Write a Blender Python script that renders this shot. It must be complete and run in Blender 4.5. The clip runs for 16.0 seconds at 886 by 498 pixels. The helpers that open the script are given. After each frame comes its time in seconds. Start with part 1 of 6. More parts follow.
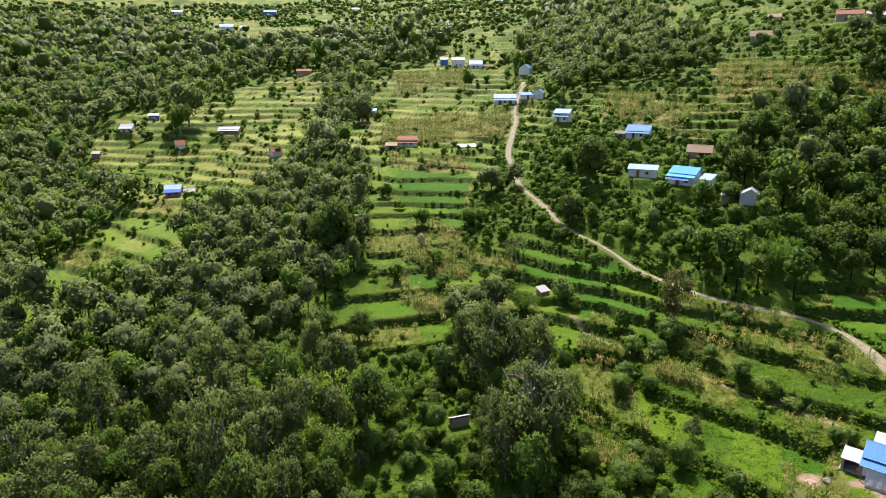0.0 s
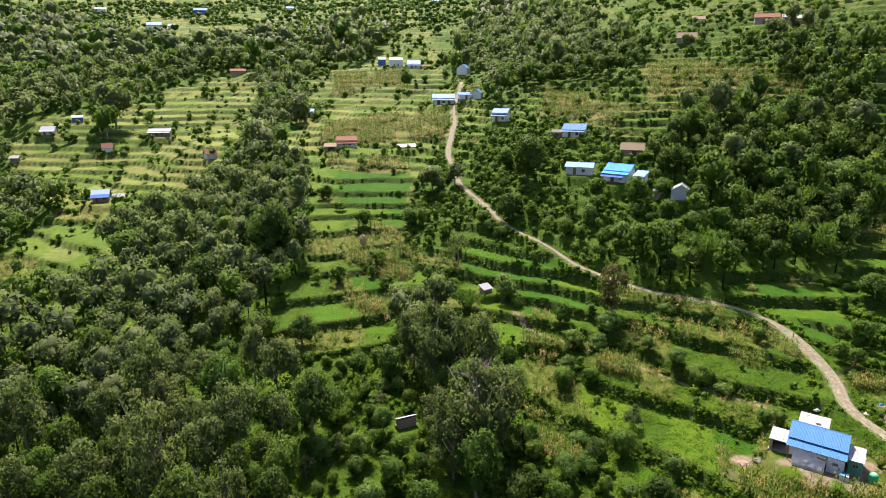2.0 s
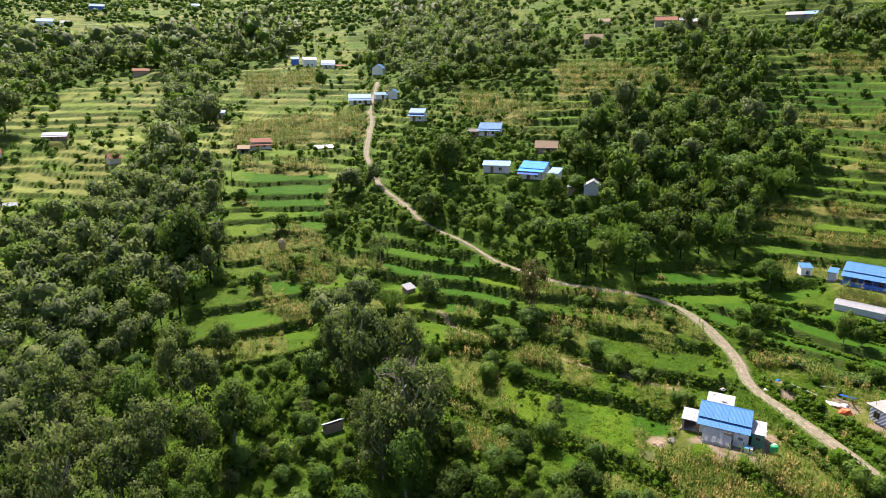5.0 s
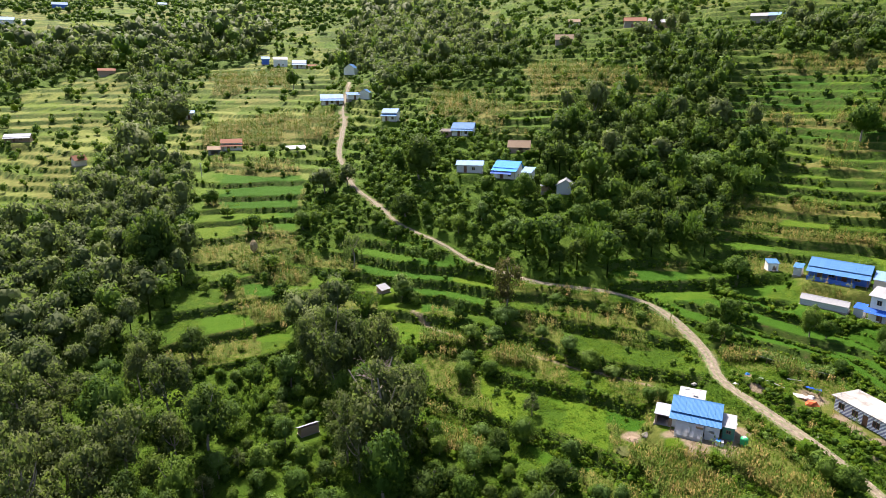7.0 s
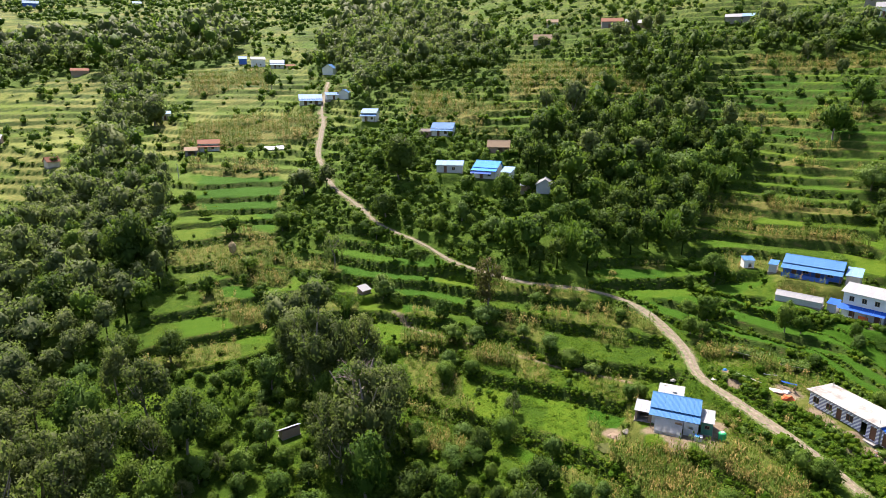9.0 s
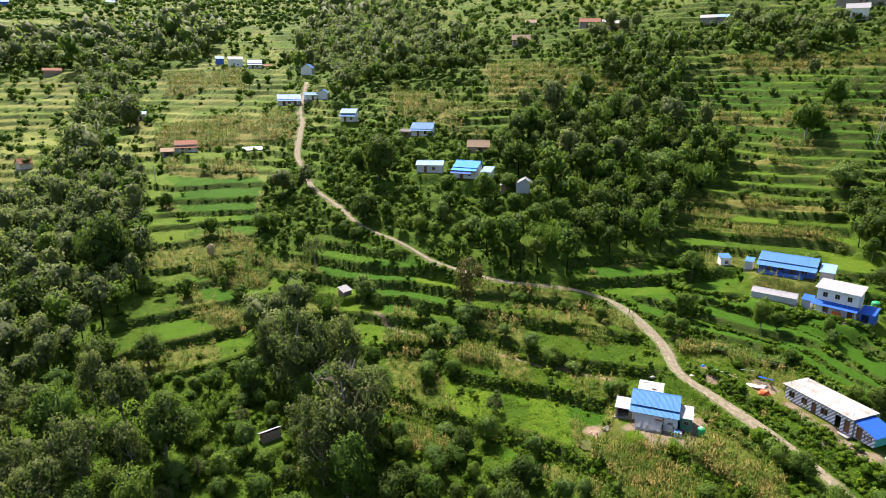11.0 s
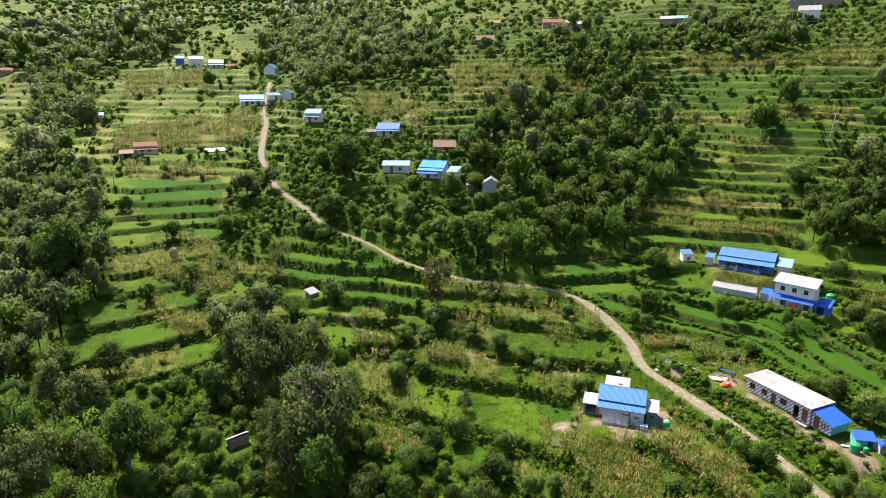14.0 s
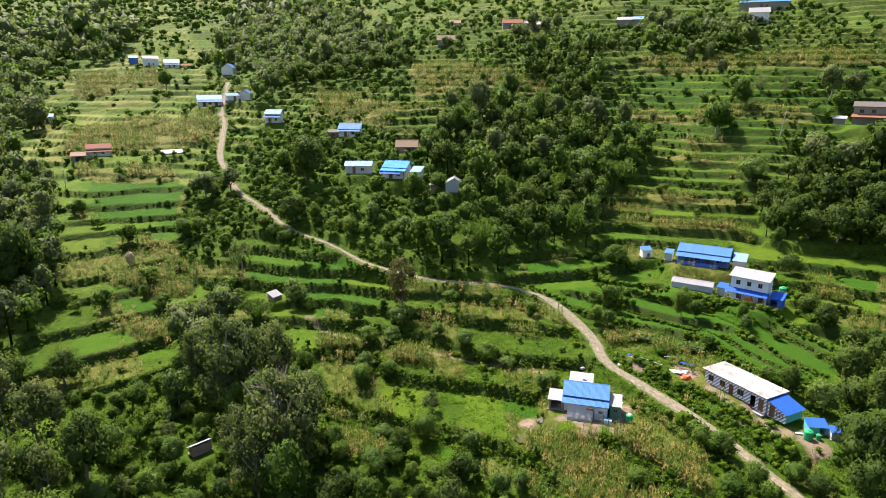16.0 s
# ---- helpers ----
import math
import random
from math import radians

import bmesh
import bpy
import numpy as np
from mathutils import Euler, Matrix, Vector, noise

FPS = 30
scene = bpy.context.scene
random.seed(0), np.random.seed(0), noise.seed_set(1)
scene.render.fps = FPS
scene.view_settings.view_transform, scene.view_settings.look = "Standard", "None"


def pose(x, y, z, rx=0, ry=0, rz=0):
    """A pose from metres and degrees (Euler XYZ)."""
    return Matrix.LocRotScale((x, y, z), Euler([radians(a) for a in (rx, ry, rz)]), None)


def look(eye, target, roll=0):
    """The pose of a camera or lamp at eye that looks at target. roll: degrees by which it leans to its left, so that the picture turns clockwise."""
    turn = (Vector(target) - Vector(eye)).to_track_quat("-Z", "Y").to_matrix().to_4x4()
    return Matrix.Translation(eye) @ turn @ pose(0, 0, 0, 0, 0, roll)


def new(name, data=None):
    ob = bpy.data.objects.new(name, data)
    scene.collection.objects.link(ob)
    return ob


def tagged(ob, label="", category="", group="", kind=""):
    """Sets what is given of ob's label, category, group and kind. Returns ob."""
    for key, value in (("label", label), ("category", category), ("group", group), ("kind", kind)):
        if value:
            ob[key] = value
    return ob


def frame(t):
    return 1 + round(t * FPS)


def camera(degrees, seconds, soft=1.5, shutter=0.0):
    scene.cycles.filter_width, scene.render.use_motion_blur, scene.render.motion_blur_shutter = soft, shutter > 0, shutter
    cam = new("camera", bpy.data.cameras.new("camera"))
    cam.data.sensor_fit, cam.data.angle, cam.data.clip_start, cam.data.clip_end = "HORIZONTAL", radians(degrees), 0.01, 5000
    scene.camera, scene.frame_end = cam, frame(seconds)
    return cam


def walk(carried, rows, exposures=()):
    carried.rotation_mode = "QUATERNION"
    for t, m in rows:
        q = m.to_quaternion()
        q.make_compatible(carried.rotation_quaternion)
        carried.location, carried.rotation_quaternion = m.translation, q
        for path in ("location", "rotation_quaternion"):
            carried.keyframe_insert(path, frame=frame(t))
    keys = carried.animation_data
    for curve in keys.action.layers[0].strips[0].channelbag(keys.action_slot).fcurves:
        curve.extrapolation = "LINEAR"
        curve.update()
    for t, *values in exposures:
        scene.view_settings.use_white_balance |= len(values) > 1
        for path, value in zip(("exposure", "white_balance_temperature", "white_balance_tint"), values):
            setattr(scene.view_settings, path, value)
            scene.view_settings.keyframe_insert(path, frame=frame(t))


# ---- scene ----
# The camera hangs still over the slope and turns slowly to its right.
cam = camera(70.4, 16.0, soft=0.85)
EYE = 60.0
TURNS = [
    (0.0, 0.0), (0.5, 1.31), (1.0, 2.67), (1.5, 4.06), (2.0, 5.43), (2.5, 6.83), (3.0, 8.16), (3.5, 9.47), (4.0, 10.74),
    (6.5, 14.83), (7.0, 15.26), (7.5, 15.71), (8.0, 16.17), (8.5, 16.63), (9.0, 17.09), (11.5, 19.37), (12.0, 19.83),
    (12.5, 20.29), (13.0, 20.81), (13.5, 21.37), (14.0, 21.98), (14.5, 22.79), (15.0, 23.65), (15.5, 24.49), (16.0, 25.38),
]
walk(cam, [(t, pose(0, 0, EYE, 90 - 15.45, 0, -turn)) for t, turn in TURNS], [(0.0, 1.45, 6300, 21), (16.0, 1.45, 6300, 21)])
# ---- daylight: a hazy sun ahead, thin haze in the sky ----
SUN_BEARING, SUN_HEIGHT = -4.0, 54.0
world = bpy.data.worlds.new("sky")
scene.world = world
world.use_nodes = True
sky = world.node_tree.nodes.new("ShaderNodeTexSky")
sky.sky_type, sky.sun_disc = "NISHITA", False
sky.sun_elevation, sky.sun_rotation = radians(SUN_HEIGHT), radians(SUN_BEARING)
sky.air_density, sky.dust_density = 1.0, 2.5
world.node_tree.links.new(sky.outputs[0], world.node_tree.nodes["Background"].inputs[0])
world.node_tree.nodes["Background"].inputs[1].default_value = 0.085
sun = new("sun", bpy.data.lights.new("sun", "SUN"))
sun.data.energy, sun.data.angle, sun.data.color = 5.0, radians(2.5), (1.0, 0.92, 0.78)
sb, sh = radians(SUN_BEARING), radians(SUN_HEIGHT)
sun_way = Vector((math.sin(sb) * math.cos(sh), math.cos(sb) * math.cos(sh), math.sin(sh)))
sun.matrix_world = look(sun_way * 300, (0, 0, 0))

# ---- materials ----


def material(name):
    m = bpy.data.materials.new(name)
    m.use_nodes = True
    nt = m.node_tree
    return m, nt, nt.nodes["Principled BSDF"]


def node(nt, kind, **inputs):
    n = nt.nodes.new(kind)
    for key, value in inputs.items():
        n.inputs[key.replace("_", " ")].default_value = value
    return n


def noise_tex(nt, scale, detail=3.0, rough=0.6, coord="Object"):
    c = nt.nodes.new("ShaderNodeTexCoord")
    n = node(nt, "ShaderNodeTexNoise", Scale=scale, Detail=detail, Roughness=rough)
    nt.links.new(c.outputs[coord], n.inputs["Vector"])
    return n.outputs["Fac"]


def ramp(nt, fac, stops):
    r = nt.nodes.new("ShaderNodeValToRGB")
    e = r.color_ramp.elements
    e[0].position, e[0].color = stops[0][0], (*stops[0][1], 1)
    e[1].position, e[1].color = stops[-1][0], (*stops[-1][1], 1)
    for p, c in stops[1:-1]:
        e.new(p).color = (*c, 1)
    nt.links.new(fac, r.inputs[0])
    return r.outputs[0]


def mix(nt, fac, a, b, blend="MIX"):
    m = nt.nodes.new("ShaderNodeMix")
    m.data_type, m.blend_type = "RGBA", blend
    for socket, v in ((m.inputs[0], fac), (m.inputs[6], a), (m.inputs[7], b)):
        if isinstance(v, (float, int)):
            socket.default_value = v
        elif isinstance(v, tuple):
            socket.default_value = (*v, 1)
        else:
            nt.links.new(v, socket)
    return m.outputs[2]


def maths(nt, op, a, b=0.0, c=0.0):
    m = nt.nodes.new("ShaderNodeMath")
    m.operation = op
    for socket, v in zip(m.inputs, (a, b, c)):
        if isinstance(v, (float, int)):
            socket.default_value = v
        else:
            nt.links.new(v, socket)
    return m.outputs[0]


def bump(nt, shader, height, strength, distance):
    b = node(nt, "ShaderNodeBump", Strength=strength, Distance=distance)
    nt.links.new(height, b.inputs["Height"])
    nt.links.new(b.outputs[0], shader.inputs["Normal"])


def plain(name, a, b, scale=3.0, rough=0.7, metal=0.0, relief=0.3, grime=0.25, clean=0.5):
    """A weathered surface: two close colours in patches, grime in blotches, fine grain in relief."""
    m, nt, s = material(name)
    col = mix(nt, noise_tex(nt, scale), a, b)
    info = nt.nodes.new("ShaderNodeObjectInfo")
    col = mix(nt, maths(nt, "MULTIPLY", info.outputs["Random"], 0.25), col, (a[0] * 0.55, a[1] * 0.55, a[2] * 0.55))
    spots = ramp(nt, noise_tex(nt, scale * 0.45, 6.0, 0.7), [(clean, (0, 0, 0)), (clean + 0.22, (grime, grime, grime))])
    col = mix(nt, spots, col, (0.12, 0.10, 0.07))
    nt.links.new(col, s.inputs["Base Color"])
    s.inputs["Roughness"].default_value, s.inputs["Metallic"].default_value = rough, metal
    bump(nt, s, noise_tex(nt, scale * 12), relief, 0.02)
    return m


def sheet_metal(name, a, b, rough=0.45, rust=0.2):
    """Painted roofing sheet: fine ribs, faded streaks down the slope, some rust."""
    m, nt, s = material(name)
    c = nt.nodes.new("ShaderNodeTexCoord")
    mp = node(nt, "ShaderNodeMapping")
    mp.inputs["Scale"].default_value = (2.5, 0.25, 0.25)
    nt.links.new(c.outputs["Object"], mp.inputs["Vector"])
    streak = node(nt, "ShaderNodeTexNoise", Scale=1.0, Detail=5.0, Roughness=0.65)
    nt.links.new(mp.outputs[0], streak.inputs["Vector"])
    info = nt.nodes.new("ShaderNodeObjectInfo")
    f = maths(nt, "MULTIPLY_ADD", info.outputs["Random"], 0.2, maths(nt, "MULTIPLY", streak.outputs["Fac"], 0.5))
    col = mix(nt, f, a, b)
    spots = ramp(nt, noise_tex(nt, 0.9, 7.0, 0.75), [(0.56, (0, 0, 0)), (0.75, (rust, rust, rust))])
    col = mix(nt, spots, col, (0.22, 0.12, 0.07))
    nt.links.new(col, s.inputs["Base Color"])
    s.inputs["Roughness"].default_value, s.inputs["Specular IOR Level"].default_value = rough + 0.15, 0.15
    w = node(nt, "ShaderNodeTexWave", Scale=4.0)
    nt.links.new(c.outputs["Object"], w.inputs["Vector"])
    bump(nt, s, w.outputs["Fac"], 0.2, 0.01)
    return m


def leafy(name, stops, glow=0.3, gloss=0.3):
    """Leaves: a tint for each plant, another for each leaf, some light let through."""
    m, nt, s = material(name)
    att = nt.nodes.new("ShaderNodeAttribute")
    att.attribute_name = "tint"
    info, geo = nt.nodes.new("ShaderNodeObjectInfo"), nt.nodes.new("ShaderNodeNewGeometry")
    t = maths(nt, "FRACT", maths(nt, "ADD", att.outputs["Fac"], info.outputs["Random"]))
    t = maths(nt, "MULTIPLY_ADD", t, 0.72, maths(nt, "MULTIPLY", geo.outputs["Random Per Island"], 0.28))
    col = ramp(nt, t, stops)
    col = mix(nt, maths(nt, "MULTIPLY", noise_tex(nt, 1.6), 0.25), col, (0.03, 0.05, 0.012))
    nt.links.new(col, s.inputs["Base Color"])
    s.inputs["Roughness"].default_value = 0.65
    s.inputs["Specular IOR Level"].default_value = gloss
    bump(nt, s, noise_tex(nt, 2.6, 4.0, 0.7), 0.5, 0.3)
    tr = nt.nodes.new("ShaderNodeBsdfTranslucent")
    nt.links.new(mix(nt, 0.5, col, (0.12, 0.20, 0.018)), tr.inputs["Color"])
    ms = nt.nodes.new("ShaderNodeMixShader")
    ms.inputs[0].default_value = glow
    nt.links.new(s.outputs[0], ms.inputs[1])
    nt.links.new(tr.outputs[0], ms.inputs[2])
    nt.links.new(ms.outputs[0], nt.nodes["Material Output"].inputs["Surface"])
    return m


# Woodland green raised and greyed in its base colour to stand for haze.
LEAF_HAZED = leafy("hazed_woodland_leaves", [(0.0, (0.078, 0.105, 0.040)), (0.5, (0.125, 0.158, 0.058)), (0.85, (0.170, 0.205, 0.070)), (1.0, (0.20, 0.25, 0.06))], 0.5, 0.12)
LEAF_GREEN = leafy("orchard_leaves", [(0.0, (0.042, 0.095, 0.012)), (0.5, (0.074, 0.142, 0.018)), (1.0, (0.140, 0.215, 0.028))], 0.45, 0.1)
LEAF_PALE = leafy("pale_leaves", [(0.0, (0.06, 0.12, 0.020)), (0.5, (0.10, 0.175, 0.030)), (1.0, (0.16, 0.23, 0.042))], 0.38, 0.15)
LEAF_BROWN = leafy("brown_leaves", [(0.0, (0.05, 0.048, 0.018)), (0.5, (0.095, 0.070, 0.028)), (1.0, (0.10, 0.12, 0.030))], 0.3, 0.1)
LEAF_BAMBOO = leafy("bamboo_leaves", [(0.0, (0.05, 0.12, 0.012)), (0.5, (0.085, 0.17, 0.016)), (1.0, (0.14, 0.22, 0.025))], 0.4)
LEAF_MAIZE = leafy("maize_blades", [(0.0, (0.050, 0.115, 0.008)), (0.48, (0.105, 0.150, 0.022)), (0.74, (0.25, 0.19, 0.055)), (1.0, (0.42, 0.31, 0.11))], 0.3, 0.08)
LEAF_WEED = leafy("weeds", [(0.0, (0.038, 0.098, 0.004)), (0.5, (0.068, 0.142, 0.006)), (1.0, (0.145, 0.205, 0.010))], 0.46, 0.05)
LEAF_GREY = leafy("grey_green_leaves", [(0.0, (0.068, 0.092, 0.033)), (0.5, (0.105, 0.130, 0.046)), (1.0, (0.150, 0.172, 0.060))], 0.5, 0.1)
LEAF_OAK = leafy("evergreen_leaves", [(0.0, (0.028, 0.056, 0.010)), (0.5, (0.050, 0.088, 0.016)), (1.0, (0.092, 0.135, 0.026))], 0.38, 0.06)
BARK = plain("bark", (0.16, 0.13, 0.10), (0.26, 0.23, 0.19), 6.0, 0.9)
BARE = plain("bare_twigs", (0.16, 0.12, 0.11), (0.24, 0.19, 0.17), 6.0, 0.9)
WHITE_WALL = plain("limewashed_wall", (0.82, 0.81, 0.78), (0.70, 0.69, 0.66), 1.5, 0.85, grime=0.18)
CREAM_WALL = plain("cream_wall", (0.55, 0.47, 0.40), (0.62, 0.56, 0.48), 1.5, 0.85)
GREY_WALL = plain("grey_block_wall", (0.42, 0.43, 0.44), (0.52, 0.53, 0.54), 1.5, 0.9)
MUD_WALL = plain("mud_wall", (0.28, 0.18, 0.12), (0.36, 0.26, 0.19), 2.0, 0.95)
STONE_WALL = plain("stone_wall", (0.30, 0.27, 0.23), (0.22, 0.19, 0.16), 5.0, 0.95, relief=0.8)
GREEN_WALL = plain("green_painted_wall", (0.06, 0.22, 0.15), (0.08, 0.28, 0.20), 2.0, 0.7)
TEAL_WALL = plain("teal_painted_wall", (0.12, 0.48, 0.46), (0.10, 0.40, 0.40), 2.0, 0.7)
BLUE_WALL = plain("blue_painted_wall", (0.02, 0.10, 0.45), (0.03, 0.13, 0.52), 2.0, 0.6)
BLUE_ROOF = sheet_metal("blue_roof_sheet", (0.030, 0.125, 0.29), (0.065, 0.18, 0.35), 0.5, 0.05)
DEEP_ROOF = sheet_metal("deep_blue_roof_sheet", (0.008, 0.065, 0.34), (0.02, 0.11, 0.44), 0.5, 0.05)
PALE_ROOF = sheet_metal("faded_blue_roof_sheet", (0.10, 0.21, 0.40), (0.25, 0.35, 0.48), 0.5, 0.1)
WHITE_ROOF = sheet_metal("white_roof_sheet", (0.22, 0.225, 0.23), (0.32, 0.325, 0.33), 0.5, 0.45)
GREY_ROOF = sheet_metal("weathered_zinc_sheet", (0.22, 0.24, 0.28), (0.34, 0.36, 0.39), 0.5, 0.3)
RUST_ROOF = sheet_metal("rusted_roof_sheet", (0.17, 0.07, 0.042), (0.24, 0.13, 0.09), 0.8, 0.6)
SLATE_ROOF = sheet_metal("old_slate_roof", (0.10, 0.09, 0.08), (0.17, 0.15, 0.135), 0.9, 0.3)
THATCH = plain("thatch", (0.30, 0.22, 0.14), (0.20, 0.14, 0.09), 4.0, 1.0, relief=0.9)
CONCRETE = plain("concrete_roof", (0.24, 0.235, 0.225), (0.33, 0.325, 0.31), 0.9, 0.85, grime=1.0, clean=0.46)
WOOD = plain("weathered_wood", (0.20, 0.13, 0.08), (0.28, 0.19, 0.12), 4.0, 0.85)
BROWN_DOOR = plain("brown_painted_wood", (0.13, 0.055, 0.03), (0.18, 0.08, 0.045), 4.0, 0.6)
DARK = plain("dark_inside", (0.03, 0.028, 0.025), (0.05, 0.045, 0.04), 3.0, 0.9)
ORANGE = plain("orange_cloth", (0.75, 0.14, 0.03), (0.62, 0.12, 0.04), 3.0, 0.8, grime=0.1)
TARP = plain("grey_white_tarpaulin", (0.66, 0.65, 0.63), (0.78, 0.77, 0.75), 2.0, 0.6)
BLUE_TARP = plain("blue_tarpaulin", (0.03, 0.22, 0.62), (0.05, 0.28, 0.70), 3.0, 0.5, grime=0.1)
TANK = plain("green_plastic", (0.01, 0.30, 0.10), (0.015, 0.36, 0.13), 3.0, 0.4, grime=0.05)
PLASTIC = plain("white_plastic", (0.50, 0.52, 0.54), (0.58, 0.59, 0.60), 3.0, 0.5, grime=0.1)
RUBBLE = plain("pale_rubble", (0.36, 0.33, 0.29), (0.45, 0.42, 0.38), 3.0, 0.95)
EARTH = plain("bare_earth", (0.19, 0.14, 0.09), (0.26, 0.19, 0.13), 1.2, 0.95, relief=0.7)
STEEL = plain("galvanised_steel", (0.50, 0.51, 0.52), (0.58, 0.59, 0.60), 4.0, 0.45, 0.6)

m, nt, s = material("window_glass")
s.inputs["Base Color"].default_value = (0.02, 0.025, 0.03, 1)
s.inputs["Roughness"].default_value = 0.08
GLASS = m

m, nt, s = material("striped_wall")
co = nt.nodes.new("ShaderNodeTexCoord")
mp = node(nt, "ShaderNodeMapping")
mp.inputs["Rotation"].default_value = (0, radians(-42), 0)
nt.links.new(co.outputs["Object"], mp.inputs["Vector"])
wv = node(nt, "ShaderNodeTexWave", Scale=0.72, Distortion=0.4)
nt.links.new(mp.outputs[0], wv.inputs["Vector"])
stripe = ramp(nt, wv.outputs["Fac"], [(0.42, (0.82, 0.82, 0.84)), (0.5, (0.30, 0.30, 0.43))])
stripe = mix(nt, ramp(nt, noise_tex(nt, 1.2, 6.0), [(0.5, (0, 0, 0)), (0.75, (0.4, 0.4, 0.4))]), stripe, (0.4, 0.36, 0.30))
nt.links.new(stripe, s.inputs["Base Color"])
s.inputs["Roughness"].default_value = 0.85
STRIPED = m

# The ground: what grows on each plot is stored with the sheet (red rice, green maize, blue woods; alpha the banks).
m, nt, s = material("terraced_ground")
cov, plot = nt.nodes.new("ShaderNodeAttribute"), nt.nodes.new("ShaderNodeAttribute")
cov.attribute_name, plot.attribute_name = "cover", "plot"
sep = nt.nodes.new("ShaderNodeSeparateColor")
nt.links.new(cov.outputs["Color"], sep.inputs[0])
big, mid_n, fine = noise_tex(nt, 0.09, 4.0), noise_tex(nt, 0.7, 5.0, 0.7), noise_tex(nt, 5.0, 4.0, 0.7)
grass = ramp(nt, maths(nt, "MULTIPLY_ADD", mid_n, 0.6, maths(nt, "MULTIPLY", big, 0.4)),
             [(0.3, (0.024, 0.064, 0.002)), (0.5, (0.046, 0.098, 0.004)), (0.7, (0.092, 0.135, 0.008))])
rice = ramp(nt, maths(nt, "MULTIPLY_ADD", plot.outputs["Fac"], 0.65, maths(nt, "MULTIPLY", mid_n, 0.45)),
            [(0.1, (0.024, 0.085, 0.002)), (0.5, (0.036, 0.105, 0.003)), (0.75, (0.056, 0.125, 0.004)), (1.0, (0.11, 0.158, 0.008))])
# Yellow-green crop tone, with the pallor of distant haze put into its colour.
hazed_crop = ramp(nt, mid_n, [(0.3, (0.12, 0.165, 0.028)), (0.7, (0.25, 0.265, 0.07))])
maize = ramp(nt, mid_n, [(0.3, (0.085, 0.112, 0.016)), (0.7, (0.215, 0.185, 0.058))])
woods = ramp(nt, mid_n, [(0.3, (0.036, 0.080, 0.006)), (0.7, (0.085, 0.145, 0.013))])
bank = ramp(nt, mid_n, [(0.3, (0.020, 0.045, 0.005)), (0.5, (0.040, 0.075, 0.009)), (0.62, (0.065, 0.085, 0.018)), (0.70, (0.105, 0.075, 0.038))])
soil = ramp(nt, mid_n, [(0.3, (0.16, 0.12, 0.075)), (0.6, (0.27, 0.21, 0.145)), (0.75, (0.10, 0.13, 0.03))])
worn = nt.nodes.new("ShaderNodeAttribute")
worn.attribute_name = "worn"
col = mix(nt, sep.outputs[0], grass, rice)
pale_ = nt.nodes.new("ShaderNodeAttribute")
pale_.attribute_name = "hazed_crop"
col = mix(nt, pale_.outputs["Fac"], col, hazed_crop)
col = mix(nt, sep.outputs[1], col, maize)
col = mix(nt, cov.outputs["Alpha"], col, bank)
col = mix(nt, sep.outputs[2], col, woods)
col = mix(nt, worn.outputs["Fac"], col, soil)
col = mix(nt, maths(nt, "MULTIPLY", fine, 0.5), col, mix(nt, 0.65, col, (0.01, 0.02, 0.004)))
nt.links.new(col, s.inputs["Base Color"])
s.inputs["Roughness"].default_value = 0.9
s.inputs["Specular IOR Level"].default_value = 0.08
bump(nt, s, maths(nt, "MULTIPLY_ADD", mid_n, 1.0, fine), 0.9, 0.35)
GROUND = m

m, nt, s = material("dirt_track")
att = nt.nodes.new("ShaderNodeAttribute")
att.attribute_name = "across"
wob = maths(nt, "MULTIPLY_ADD", noise_tex(nt, 0.5, 4.0), 0.5, maths(nt, "SUBTRACT", att.outputs["Fac"], 0.25))
dirt = ramp(nt, noise_tex(nt, 1.4, 6.0, 0.7), [(0.3, (0.082, 0.064, 0.042)), (0.5, (0.150, 0.120, 0.083)), (0.7, (0.26, 0.215, 0.16))])
verge = ramp(nt, noise_tex(nt, 1.5, 5.0), [(0.35, (0.05, 0.11, 0.015)), (0.6, (0.17, 0.15, 0.08))])
band = ramp(nt, wob, [(0.08, (1, 1, 1)), (0.2, (0, 0, 0)), (0.40, (0, 0, 0)), (0.5, (0.95, 0.95, 0.95)), (0.60, (0, 0, 0)), (0.8, (0, 0, 0)), (0.92, (1, 1, 1))])
nt.links.new(mix(nt, band, dirt, verge), s.inputs["Base Color"])
s.inputs["Roughness"].default_value = 0.95
bump(nt, s, noise_tex(nt, 4.0, 6.0), 0.9, 0.12)
TRACK = m
# ---- landform: heights over the plan, by compass bearing and distance from the middle of the slope ----
BEARINGS = np.array([-45, -32, -20, -8, 4, 16, 28, 40, 52, 66, 130, 190, 250, 315.0])
REACH = np.array([40, 70, 100, 135, 180, 240, 320, 430, 600, 900.0])
FALL = np.array([
    [-68, -67, -66, -64, -60, -54, -40, -14, 20, 78],
    [-66, -65, -63, -60, -57, -52, -38, -12, 22, 80],
    [-64, -62, -57, -51, -47, -44, -27, -3, 28, 85],
    [-64, -61, -56, -49, -40, -27, -17, 2, 34, 95],
    [-64, -62, -58, -53, -42, -23, -9, 8, 42, 100],
    [-62, -60, -56, -48, -29, -13, 3, 30, 68, 150],
    [-59, -58, -54, -46, -26, -5, 19, 50, 95, 180],
    [-56, -55, -52, -48, -40, -14, 22, 58, 110, 200],
    [-54, -53, -51, -49, -38, -8, 22, 58, 110, 200],
    [-55, -54, -52, -50, -40, -12, 20, 58, 110, 200],
])
FALL = np.vstack([FALL, [np.linspace(-58, -30, 10), np.linspace(-64, -90, 10), np.linspace(-67, -70, 10)], FALL[:1]])


